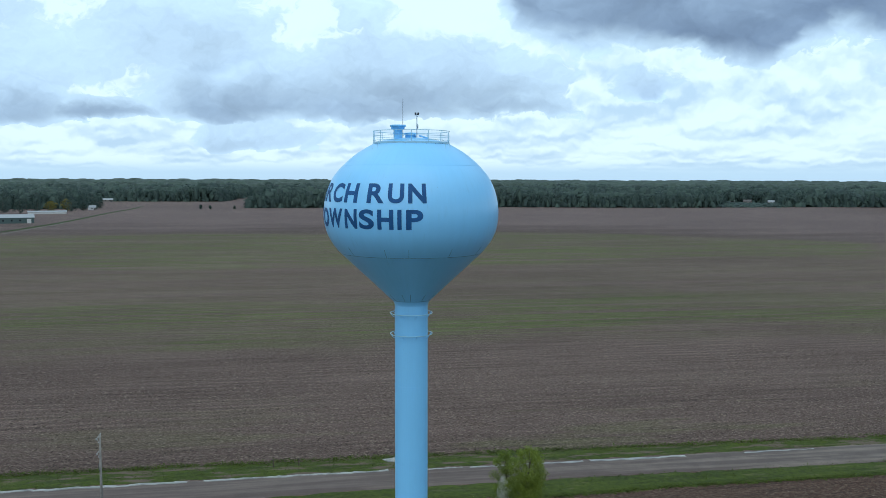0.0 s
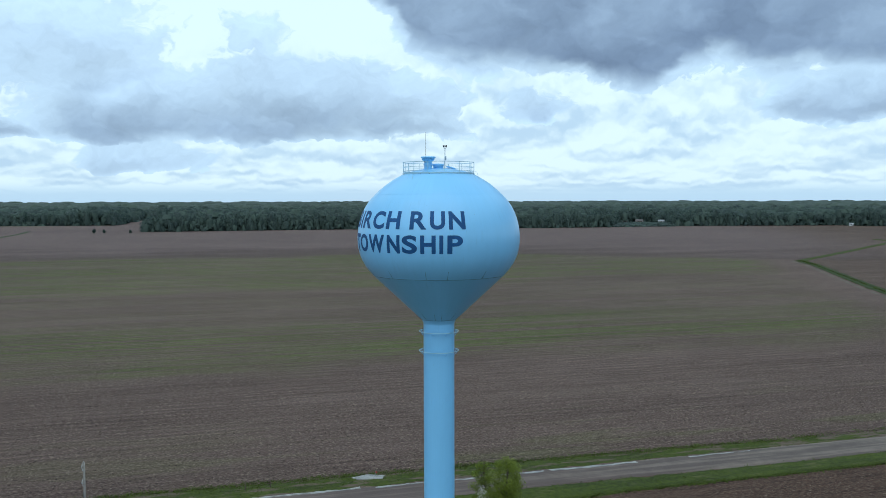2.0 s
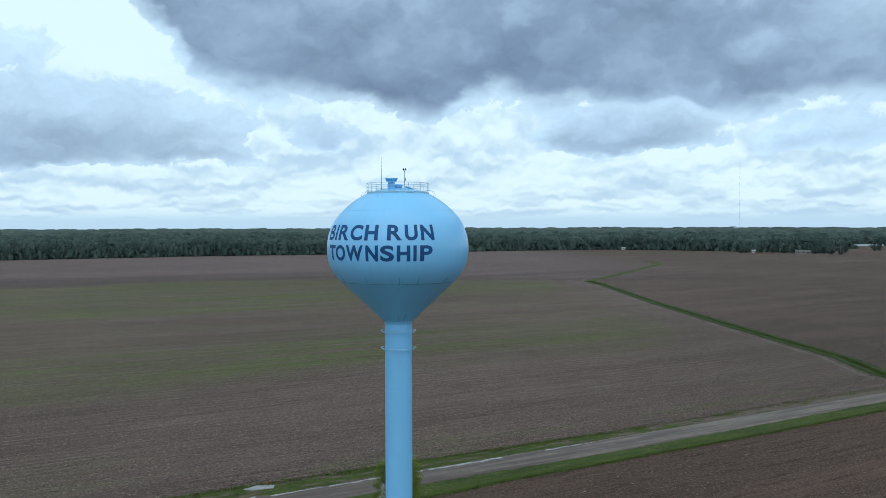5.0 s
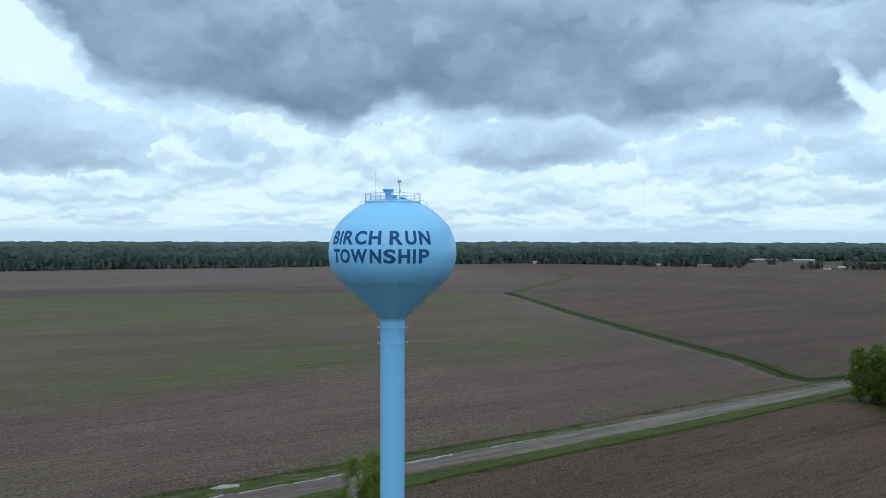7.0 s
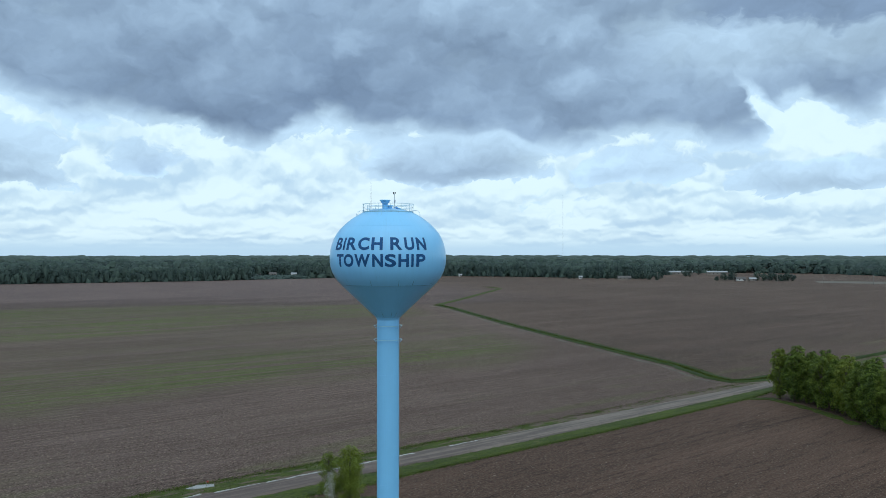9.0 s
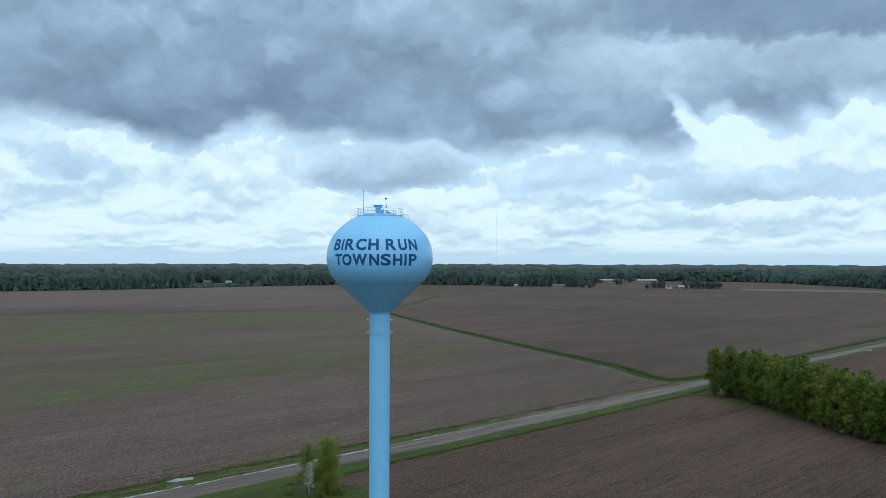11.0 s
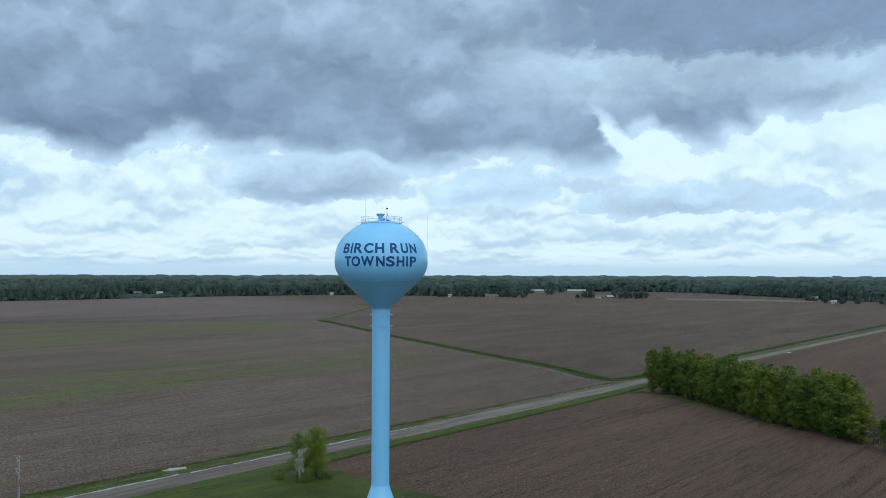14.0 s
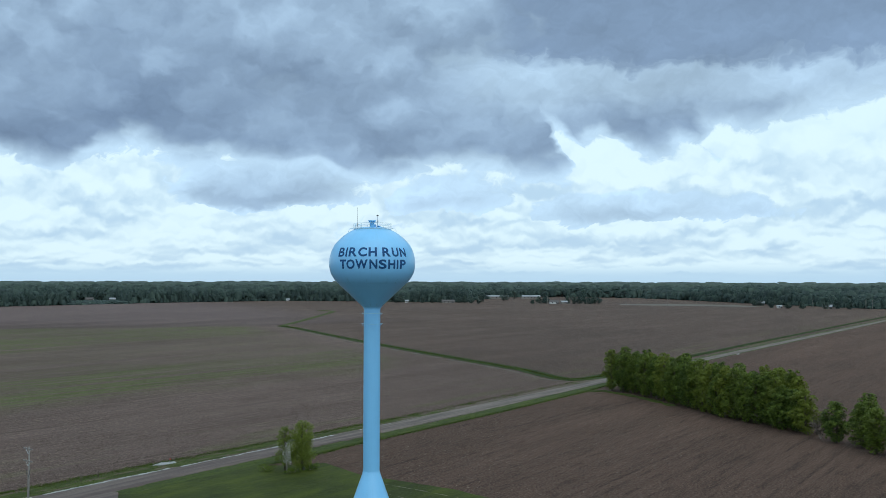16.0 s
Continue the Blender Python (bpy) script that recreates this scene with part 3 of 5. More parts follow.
FAR_POLES = [(109, 1102), (158, 1104), (203, 1078), (252, 1052), (301, 1028), (343, 980), (493, 895), (538, 858), (548, 862), (-1206, 574)]


def houses():
    """kind, place, turn, width, depth, wall height, roof height, wall, roof, label"""
    return [
        ("house", 7, 1166, 0, 5, 5, 2.4, 1.5, M_WHITE, M_ROOF_W, "small white house at the edge of the far woods"),
        ("farm_house", 67, 1138, 4, 18, 8, 2.6, 2.2, M_TAN, M_ROOF_D, "long low tan farm house with a dark roof"),
        ("long_shed", 168, 1432, 0, 46, 14, 4.0, 2.0, M_TAN, M_ROOF_W, "long pale farm shed far across the fields"),
        ("long_shed", 232, 1438, 0, 33, 14, 4.0, 2.0, M_TAN, M_ROOF_W, "long pale farm shed far across the fields"),
        ("house", 218, 1112, 0, 12, 8, 2.6, 2.2, M_WHITE, M_ROOF_D, "white house among trees by far fields"),
        ("garage", 232, 1110, 10, 9, 8, 2.4, 1.8, M_TAN, M_ROOF_W, "tan garage with a pale roof"),
        ("house", 486, 1030, -25, 9, 8, 3.0, 2.4, M_TAN, M_ROOF_W, "tan house at the edge of the woods"),
        ("garage", 464, 922, -25, 6, 5, 2.4, 1.4, M_WHITE, M_ROOF_W, "small white garage by the woods"),
        ("house", 514, 902, -28, 11, 8, 2.6, 2.2, M_TAN, M_ROOF_W, "house with a pale roof below the woods"),
        ("shed", -692, 254, 68, 27, 15, 4.6, 2.4, M_SHED, M_ROOF_W, "dark green steel shed with a white roof"),
        ("shed", -775, 262, 68, 16, 12, 4.2, 2.4, M_SHED, M_ROOF_W, "dark green steel shed with a white roof"),
        ("long_shed", -846, 348, 66, 36, 6, 2.0, 1.0, M_WHITE, M_ROOF_W, "long low white shed by a far farm"),
        ("house", -908, 426, 64, 8, 6, 3.0, 2.2, M_WHITE, M_ROOF_W, "small white house by far trees"),
        ("shed", -1185, 588, 60, 14, 8, 3.0, 2.0, M_TAN, M_ROOF_W, "far shed with a pale roof"),
        ("shed", -1152, 652, 60, 10, 8, 4.0, 2.0, M_TAN, M_ROOF_W, "far shed with a pale roof"),
        ("house", -512, 1242, 20, 13, 8, 3.2, 2.6, M_WHITE, M_ROOF_W, "white house in a yard among the far woods"),
        ("house", -482, 1236, 10, 11, 8, 3.0, 2.4, M_TAN, M_ROOF_D, "tan house in a yard among the far woods"),
        ("garage", -452, 1250, 24, 9, 8, 2.8, 2.0, M_WHITE, M_ROOF_W, "white garage in a yard among the far woods"),
        ("house", -180, 1250, 20, 5, 5, 2.4, 1.5, M_WHITE, M_ROOF_W, "small white house before the woods"),
    ]


FARM_TREES = [
    (-896, 374, 11.0, 15, 1), (-906, 396, 13.0, 13, 1), (-886, 392, 14.0, 17, 0), (-900, 412, 11, 11, 0), (-922, 436, 15.0, 12, 0), (-942, 452, 14, 12, 0), (-878, 352, 15, 13, 0), (-868, 330, 17, 14, 0), (-890, 322, 14, 15, 0),
    (-930, 340, 15, 14, 0), (-960, 375, 14, 14, 0), (-852, 531, 5, 4, 0), (-846, 540, 4, 3, 0), (-820, 556, 4, 3, 0), (186, 1104, 6, 6, 0), (206, 1122, 9, 9, 0), (246, 1106, 10, 10, 0), (262, 1108, 9, 9, 0), (272, 1106, 7, 6, 0),
    (196, 1108, 10, 12, 0), (252, 1098, 11, 12, 0), (258, 1116, 12, 12, 0), (266, 1096, 9, 11, 0), (276, 1110, 10, 10, 0), (240, 1120, 12, 12, 0), (210, 1126, 11, 12, 0), (285, 1122, 8, 9, 0),
    (140, 1424, 12, 14, 0), (200, 1420, 13, 14, 0), (256, 1424, 12, 14, 0), (-2, 1158, 11, 12, 0), (16, 1172, 12, 12, 0), (56, 1152, 11, 12, 0), (84, 1146, 10, 12, 0), (100, 1130, 8, 10, 0),
    (478, 1014, 10, 12, 0), (494, 1020, 12, 12, 0), (470, 912, 7, 8, 0), (456, 926, 9, 10, 0), (506, 890, 8, 9, 0), (522, 892, 10, 10, 0), (530, 880, 9, 9, 0), (482, 900, 8, 9, 0),
    (110, 1118, 6, 7, 0), (120, 1180, 12, 10, 0), (-8, 1150, 9, 9, 0), (30, 1150, 10, 10, 0), (45, 1152, 12, 10, 0), (92, 1150, 11, 11, 0), (474, 1024, 9, 9, 0), (500, 1010, 11, 10, 0), (165, 1290, 13, 12, 0), (172, 1300, 12, 11, 0),
]


# ---------------------------------------------------------------- the ground
def ground():
    bm = bmesh.new()
    lines = [-4990, -2500, -1200, -600, -300, -150, -75, 0, 75, 150, 300, 600, 1200, 2500, 4990]
    vs = [[bm.verts.new((x, y, 0)) for x in lines] for y in lines]
    for a, b in zip(vs, vs[1:]):
        for k in range(len(lines) - 1):
            bm.faces.new((a[k], a[k + 1], b[k + 1], b[k]))
    return tagged(link("ground", bm, M_GROUND), "flat ploughed brown fields with bands of young green crop", "ground", kind="structure")


def strip(name, lo, hi, u0, u1, step, z, mat, rough=0.4, crown=0.0, across=6, seed=1.0):
    """A strip along the road between two offsets, given as functions of u, with uneven edges that run into the ground."""
    verts, faces = [], []
    count = int((u1 - u0) / step) + 1
    for i in range(count):
        u = u0 + (u1 - u0) * i / (count - 1)
        a = lo(u) + rough * (noise.noise((u * 0.35, seed, 0)) + 0.6 * noise.noise((u * 1.3, seed, 3)))
        b = hi(u) + rough * (noise.noise((u * 0.35, seed, 7)) + 0.6 * noise.noise((u * 1.3, seed, 9)))
        for k in range(across + 1):
            s = k / across
            h = z + crown * (1 - (2 * s - 1) ** 2) if 0 < k < across else -0.03
            verts.append((*plan(u, a + (b - a) * s), h))
    w = across + 1
    for i in range(count - 1):
        for k in range(across):
            faces.append((i * w + k, (i + 1) * w + k, (i + 1) * w + k + 1, i * w + k + 1))
    me = bpy.data.meshes.new(name)
    me.from_pydata(verts, [], [f[::-1] for f in faces])
    me.update()
    me.polygons.foreach_set("use_smooth", [True] * len(me.polygons))
    me.materials.append(mat)
    return new(name, me)


def ribbon(name, line, width, z, mat, ridge=0.0, rough=0.5, step=3.0, seed=1.0):
    """A sheet along a bent line in the plan, with uneven edges."""
    pts = []
    for (ax, ay), (bx, by) in zip(line, line[1:]):
        k = max(1, int(math.hypot(bx - ax, by - ay) / step))
        pts += [(ax + (bx - ax) * i / k, ay + (by - ay) * i / k) for i in range(k)]
    pts.append(line[-1])
    verts, faces = [], []
    for i, (x, y) in enumerate(pts):
        a, b = pts[max(0, i - 2)], pts[min(len(pts) - 1, i + 2)]
        d = math.hypot(b[0] - a[0], b[1] - a[1])
        nx, ny = -(b[1] - a[1]) / d, (b[0] - a[0]) / d
        l = width / 2 + rough * 2 * noise.noise((i * 0.31, seed, 0))
        r = width / 2 + rough * 2 * noise.noise((i * 0.31, seed, 5))
        for s, h in ((-r, -0.03), (-r * 0.7, z + ridge), (-r * 0.2, z), (l * 0.2, z), (l * 0.7, z + ridge), (l, -0.03)):
            verts.append((x + nx * s, y + ny * s, h + 0.1 * noise.noise((i * 0.5, s, seed)) * (h > 0)))
    for i in range(len(pts) - 1):
        for k in range(5):
            faces.append((i * 6 + k, (i + 1) * 6 + k, (i + 1) * 6 + k + 1, i * 6 + k + 1))
    me = bpy.data.meshes.new(name)
    me.from_pydata(verts, [], [f[::-1] for f in faces])
    me.update()
    me.materials.append(mat)
    return new(name, me)


def sheet(name, outline, z, mat, rough=0.4, step=1.5, seed=1.0):
    """A flat sheet with an uneven outline, its rim run into the ground."""
    pts = []
    for (ax, ay), (bx, by) in zip(outline, outline[1:] + outline[:1]):
        k = max(1, int(math.hypot(bx - ax, by - ay) / step))
        pts += [(ax + (bx - ax) * i / k, ay + (by - ay) * i / k) for i in range(k)]
    bm = bmesh.new()
    top, rim = [], []
    cx, cy = sum(p[0] for p in pts) / len(pts), sum(p[1] for p in pts) / len(pts)
    for i, (x, y) in enumerate(pts):
        d = math.hypot(x - cx, y - cy)
        j = rough * (noise.noise((x * 0.4, y * 0.4, seed)) + 0.5 * noise.noise((x * 1.5, y * 1.5, seed)))
        x, y = x + (x - cx) / d * j, y + (y - cy) / d * j
        top.append(bm.verts.new((x, y, z)))
        rim.append(bm.verts.new((x + (x - cx) / d * 0.25, y + (y - cy) / d * 0.25, -0.03)))
    face = bm.faces.new(top)
    for k in range(len(top)):
        j = (k + 1) % len(top)
        bm.faces.new((rim[k], rim[j], top[j], top[k]))
    bmesh.ops.recalc_face_normals(bm, faces=bm.faces)
    bmesh.ops.triangulate(bm, faces=[face])
    return link(name, bm, mat)


def ramp(pairs):
    us, vs = zip(*pairs)
    return lambda u: float(np.interp(u, us, vs))


NORTH_EDGE = ramp([(-140, 52.0), (-40, 51.8), (120, 51.2), (1100, 50.6)])
SOUTH_EDGE = ramp([(-140, 44.2), (-20, 44.3), (0, 45.3), (30, 45.3), (70, 44.4), (120, 45.2), (180, 46.2), (1100, 46.4)])
VERGE_N = ramp([(-140, 58.5), (-20, 58.0), (25, 57.0), (60, 55.6), (85, 54.6), (130, 54.2), (185, 54.5), (215, 54.0), (1100, 54.0)])
VERGE_S = ramp([(-140, 40.4), (12, 40.2), (24, 38.4), (40, 39.2), (100, 38.7), (150, 39.6), (185, 43.5), (215, 45.0), (1100, 45.0)])

DITCH = [(76, 183.5), (68, 174.5), (61.5, 171.5), (57.5, 178), (50, 204), (33, 241), (10.5, 290), (-21, 361), (-71, 486), (-86, 516)]
DITCH_FAR = [(-86, 516), (-81, 590), (-76, 690), (-71, 795), (-76, 818), (-92, 842)]


def land():
    ground()
    tagged(strip("verge_north", NORTH_EDGE, VERGE_N, -140, 1000, 1.0, 0.05, M_VERGE, 0.8, seed=2.0), "rough green grass verge beside the gravel road", "verge", kind="structure")
    tagged(strip("verge_south", VERGE_S, SOUTH_EDGE, -12, 1000, 1.0, 0.055, M_GRASS, 0.6, seed=5.0), "green grass verge between the road and ploughed field", "verge", kind="structure")
    tagged(strip("road", lambda u: SOUTH_EDGE(u) - 0.5, lambda u: NORTH_EDGE(u) + 0.3, -140, 1000, 1.0, 0.10, M_ROAD, 0.22, 0.06, 8, 8.0), "straight worn gravel and asphalt country road", "road", kind="structure")
    # the yard where the drive to the tower leaves the road
    tagged(sheet("gravel_apron", [plan(-80, 45), plan(-12.5, 45), plan(-11.8, 43.6), plan(-14, 40.4), plan(-20, 20), plan(-26, -30), plan(-80, -30)], 0.085, M_ROAD, 0.3), "worn gravel drive leaving the road", "driveway", kind="structure")
    tagged(sheet("lawn", [plan(-11.6, 43.6), plan(-8, 44), plan(4, 43.6), plan(14, 40.5), (-10.2, 39.2), (-2.8, 28.8), (5, 23.5), (12.6, 18.1), (20, 10), (38, -12), (50, -40), (-6, -60), plan(-26, -30), plan(-20, 20), plan(-14, 40.4)], 0.045, M_LAWN, 0.35), "mown bright green lawn round the tower", "lawn", kind="structure")
    tagged(ribbon("ditch_bank", DITCH, 6.0, 0.12, M_REED, 0.35, 0.5, seed=3.0), "grassed drainage ditch bank crossing the fields", "ditch", kind="structure")
    tagged(ribbon("ditch_bank_far", DITCH_FAR, 5.0, 0.12, M_GRASS, 0.3, 0.8, 5.0, seed=4.0), "narrow grassed ditch bank far across the fields", "ditch", kind="structure")
    tagged(ribbon("ditch_track", [(x - 5.0, y - 2.1) for x, y in DITCH[1:]], 1.3, 0.02, M_FALLOW, 0.0, 0.6, seed=9.0), "pale dry grass margin beside the ditch", "field margin", kind="structure")
    tagged(ribbon("field_margin", [(-577, 196), (-660, 273), (-730, 330), (-812, 394), (-906, 475), (-968, 520)], 4.5, 0.05, M_REED, 0.3, 1.0, 6.0, seed=12.0), "low green grass bank along a field edge", "field margin", kind="structure")
    tagged(ribbon("field_track", [(-545, 176), (-600, 226), (-655, 274), (-690, 296)], 3.0, 0.04, M_FALLOW, 0.0, 1.0, 6.0, seed=13.0), "pale dry track beside a field", "field margin", kind="structure")
    tagged(ribbon("row_margin", [(60.5, 141.0), (66.5, 142.0), (71.5, 132.5), (75.6, 120.8), (78.4, 109.8)], 2.6, 0.05, M_GRASS, 0.12, 1.1, 1.2, seed=33.0), "rough grass margin at the end of the row of trees", "field margin", kind="structure")
    tagged(ribbon("pale_margin", [(-1222, 575), (-1166, 612), (-1066, 700)], 9.0, 0.05, M_STRAW, 0.0, 3.0, 8.0, seed=31.0), "pale dry strip of grass before the far woods", "field margin", kind="structure")
    tagged(ribbon("lawn_path", [(1.5, 21.7), (7.0, 17.6), (12.3, 13.0), (19, 7.0)], 0.28, 0.06, M_STRAW, 0.0, 0.03, 1.0, seed=15.0), "thin pale worn line across the lawn", "path", kind="structure")
    tagged(ribbon("lawn_path", [(2.4, 14.7), (8.5, 8.8)], 0.25, 0.06, M_STRAW, 0.0, 0.03, 1.0, seed=16.0), "thin pale worn line across the lawn", "path", kind="structure")
    tagged(ribbon("ditch_bank_east", [plan(190, 55.5), plan(250, 57.0), plan(370, 58.6), plan(640, 60.5), plan(900, 61.0)], 2.2, 0.15, M_REED, 0.5, 0.5, 4.0, seed=41.0), "tall dark ditch grass beside the far road", "ditch", kind="structure")
    tagged(sheet("pale_field", [(300, 1046), (372, 1012), (446, 975), (470, 985), (455, 1060), (390, 1100), (310, 1110)], 0.05, M_FALLOW, 2.0, 8.0, 44.0), "pale dry grass field before the far woods", "field", kind="structure")
    tagged(sheet("stone_pad", [(158.8, 271.2), (160.8, 273.6), (160.2, 274.1), (158.2, 271.7)], 0.2, M_WET, 0.1, 0.6, 6.0), "pale concrete culvert slab beside the far road", "pad", kind="structure")
    # wet limestone along the road's north edge
    for k, (a, b, n0, n1) in enumerate([(-66, -52, 51.0, 52.0), (-51, -22, 50.3, 51.9), (-20, 4, 50.6, 51.9), (6, 14, 50.2, 51.4), (15, 31, 49.9, 51.3), (32, 46, 49.6, 51.3), (55, 66, 50.0, 50.9)]):
        tagged(strip("wet_shoulder", lambda u: n0 + 0.45 + 0.5 * noise.noise((u * 0.2, k, 1)), lambda u: n1, a, b, 0.5, 0.15, M_WET, 0.6, 0.0, 4, 20.0 + k), "wet pale limestone along the road edge", "road shoulder", kind="structure")
    tagged(sheet("stone_pad", [(-41.6, 38.0), (-40.4, 37.8), (-37.9, 40.0), (-38.6, 41.2), (-40.8, 40.2)], 0.12, M_WET, 0.3, 0.6, 4.0), "pale wet stone pad at a field entrance", "pad", kind="structure")


land()


# ---------------------------------------------------------------- the water tower
PROFILE = [(0.0, 42.12), (0.7, 42.10), (1.4, 42.02), (2.1, 41.87), (2.7, 41.65), (3.25, 41.36), (3.85, 40.98), (4.42, 40.52), (4.91, 40.05),
           (5.34, 39.57), (5.69, 39.0), (5.94, 38.4), (6.10, 37.8), (6.18, 37.25), (6.2, 36.8), (6.17, 36.3), (6.08, 35.8), (5.92, 35.3),
           (5.66, 34.8), (5.36, 34.38), (5.03, 34.0), (4.1, 33.12), (3.16, 32.24), (2.24, 31.37), (1.44, 30.62), (1.27, 30.44), (1.19, 30.2)]


def tank_radius(z):
    zs = [p[1] for p in PROFILE][::-1]
    rs = [p[0] for p in PROFILE][::-1]
    return float(np.interp(z, zs, rs))


def smooth_profile(points, parts=3):
    """Catmull-Rom through the profile's points."""
    out = []
    for i in range(len(points) - 1):
        p0, p1, p2, p3 = points[max(0, i - 1)], points[i], points[i + 1], points[min(len(points) - 1, i + 2)]
        for k in range(parts):
            t = k / parts
            out.append(tuple(0.5 * (2 * b + (c - a) * t + (2 * a - 5 * b + 4 * c - d) * t * t + (3 * b - a - 3 * c + d) * t ** 3) for a, b, c, d in zip(p0, p1, p2, p3)))
    out.append(points[-1])
    return out


def lettering(text, spans, z0, z1, parent):
    """Painted letters wrapped round the tank, each a mesh of its own, each between two azimuths."""
    for ch, (a0, a1) in zip(text, spans):
        if ch != " ":
            curve = bpy.data.curves.new("letter", "FONT")
            curve.body, curve.size, curve.offset = ch, 1.0, {"B": 0.026, "S": 0.032, "R": 0.028, "P": 0.030}.get(ch, 0.036)
            ob = bpy.data.objects.new("letter", curve)
            me = bpy.data.meshes.new_from_object(ob)
            bpy.data.objects.remove(ob)
            bm = bmesh.new()
            bm.from_mesh(me)
            bpy.data.meshes.remove(me)
            xs, ys = [v.co.x for v in bm.verts], [v.co.y for v in bm.verts]
            x0, x1, y0, y1 = min(xs), max(xs), min(ys), max(ys)
            for v in bm.verts:
                v.co = Vector(((v.co.x - x0) / (x1 - x0), (v.co.y - y0) / (y1 - y0), 0))
            for axis in (0, 1):
                for k in range(1, 12):
                    c = [0, 0, 0]
                    nrm = [0, 0, 0]
                    c[axis], nrm[axis] = k / 12, 1
                    bmesh.ops.bisect_plane(bm, geom=bm.verts[:] + bm.edges[:] + bm.faces[:], plane_co=c, plane_no=nrm)
            for v in bm.verts:
                a = radians(a0 + (a1 - a0) * v.co.x)
                z = z0 + (z1 - z0) * v.co.y
                r = tank_radius(z) + 0.022
                v.co = Vector((r * math.sin(a), -r * math.cos(a), z))
            bmesh.ops.recalc_face_normals(bm, faces=bm.faces)
            out = sum((f.normal.dot(f.calc_center_median() * Vector((1, 1, 0))) for f in bm.faces))
            if out < 0:
                bmesh.ops.reverse_faces(bm, faces=bm.faces)
            part("letter", bm, M_NAVY, parent, "dark navy painted letter")


def water_tower():
    t = empty("water_tower", pose(0, 0, 0), "tall pale blue steel water tower on a single flared pedestal", "water tower")
    knuckle = PROFILE.index((5.03, 34.0))
    tank = part("tank", lathe(smooth_profile(PROFILE[:knuckle + 1]), 128), M_BLUE, t, "pale blue painted steel tank", True)
    part("tank_cone", lathe(PROFILE[knuckle:], 128), M_BLUE, t, "pale blue steel cone below the tank", True)
    part("shaft", lathe([(1.19, 30.22), (1.19, 24.0), (1.19, 18.0), (1.19, 12.0), (1.19, 7.4), (1.20, 7.1)], 72), M_BLUE, t, smooth=True)
    part("bell_base", lathe(smooth_profile([(1.20, 7.1), (1.26, 6.86), (1.40, 6.4), (2.04, 4.6), (2.7, 2.75), (3.3, 1.1), (3.62, 0.2), (3.62, 0.12)]), 72), M_BLUE, t, "flared pale blue base", True)
    part("foundation", lathe([(0, 0.32), (4.0, 0.32), (4.05, 0.27), (4.05, -0.2)], 64), M_CONC, t, "round concrete footing")
    lettering("BIRCHRUN", ((-48.3, -37.6), (-35.6, -33.0), (-30.4, -18.2), (-16.7, -5.0), (-2.9, 8.2), (15.4, 27.0), (29.2, 39.3), (41.8, 53.0)), 37.66, 38.93, tank)
    lettering("TOWNSHIP", ((-44.2, -33.4), (-33.0, -20.9), (-20.0, -3.7), (-1.5, 8.6), (10.3, 20.7), (22.9, 33.0), (35.4, 37.9), (40.6, 50.8)), 35.95, 37.25, tank)
    # weld seams
    for z in (40.14, 34.0, 30.58):
        r = tank_radius(z)
        part("weld_seam", tube(circle(r + 0.004, z, 96), 0.013, 6, closed=True), M_BLUE if z > 40 else M_SEAM, tank)
    for deg in (-99, -68, -37, -6, 25, 42, 73, 104, 135, 166, 197, 228):
        a = radians(deg)
        for z0, z1 in ((34.0, 34.62), (30.6, 31.15)):
            pts = [((tank_radius(z) + 0.004) * math.sin(a), -(tank_radius(z) + 0.004) * math.cos(a), z) for z in np.linspace(z0, z1, 5)]
            pts = [tuple(map(float, p)) for p in pts]
            part("stained_seam", tube(pts, 0.013, 5), M_SEAM, tank)
    for z in (24.4, 18.6, 12.8, 7.1):
        part("shaft_seam", tube(circle(1.194, z, 64), 0.012, 6, closed=True), M_BLUE, t)
    # painters' rings below the tank
    for z in (29.62, 28.12):
        ring = part("painters_ring", tube(circle(1.50, z, 64), 0.028, 8, closed=True), M_PIPE, t, "thin pale steel ring round the shaft", True)
        for k in range(8):
            a = 2 * math.pi * (k + 0.3) / 8
            c, s = math.cos(a), math.sin(a)
            part("bracket", tube([(1.18 * c, 1.18 * s, z - 0.30), (1.34 * c, 1.34 * s, z - 0.22), (1.50 * c, 1.50 * s, z)], 0.02, 6), M_BLUE, ring)
    # guard rail round the roof
    rail = empty("roof_rail")
    rail.parent = t
    tagged(rail, "thin steel guard rail round the tank roof")
    for z, r in ((42.55, 0.022), (42.20, 0.017), (41.90, 0.017)):
        part("rail", tube(circle(2.70, z, 72), r, 6, closed=True), M_PIPE, rail, smooth=True)
    part("toe_plate", lathe([(2.69, 41.66), (2.69, 41.78), (2.71, 41.78), (2.71, 41.66)], 72), M_PIPE, rail)
    for k in range(14):
        a = 2 * math.pi * (k + 0.2) / 14
        c, s = math.cos(a) * 2.70, math.sin(a) * 2.70
        part("post", tube([(c, s, 41.57), (c, s, 42.57)], 0.022, 6), M_PIPE, rail)
    for k in range(24):
        a = 2 * math.pi * (k + 0.4) / 24
        pts = [(r * math.cos(a), r * math.sin(a), z) for r, z in ((2.72, 41.65), (2.82, 41.55), (2.86, 41.27 + 0.1))]
        part("drip_tab", tube(pts, 0.012, 5), M_SEAM, tank)
    # short hoops outside the rail, over the roof hatch ladders
    for deg in (-48, 132, -136, 44):
        a = radians(deg - 90 + 46)
        for off in (-0.22, 0.22):
            def at(r, z):
                return r * math.cos(a) - off * math.sin(a), r * math.sin(a) + off * math.cos(a), z
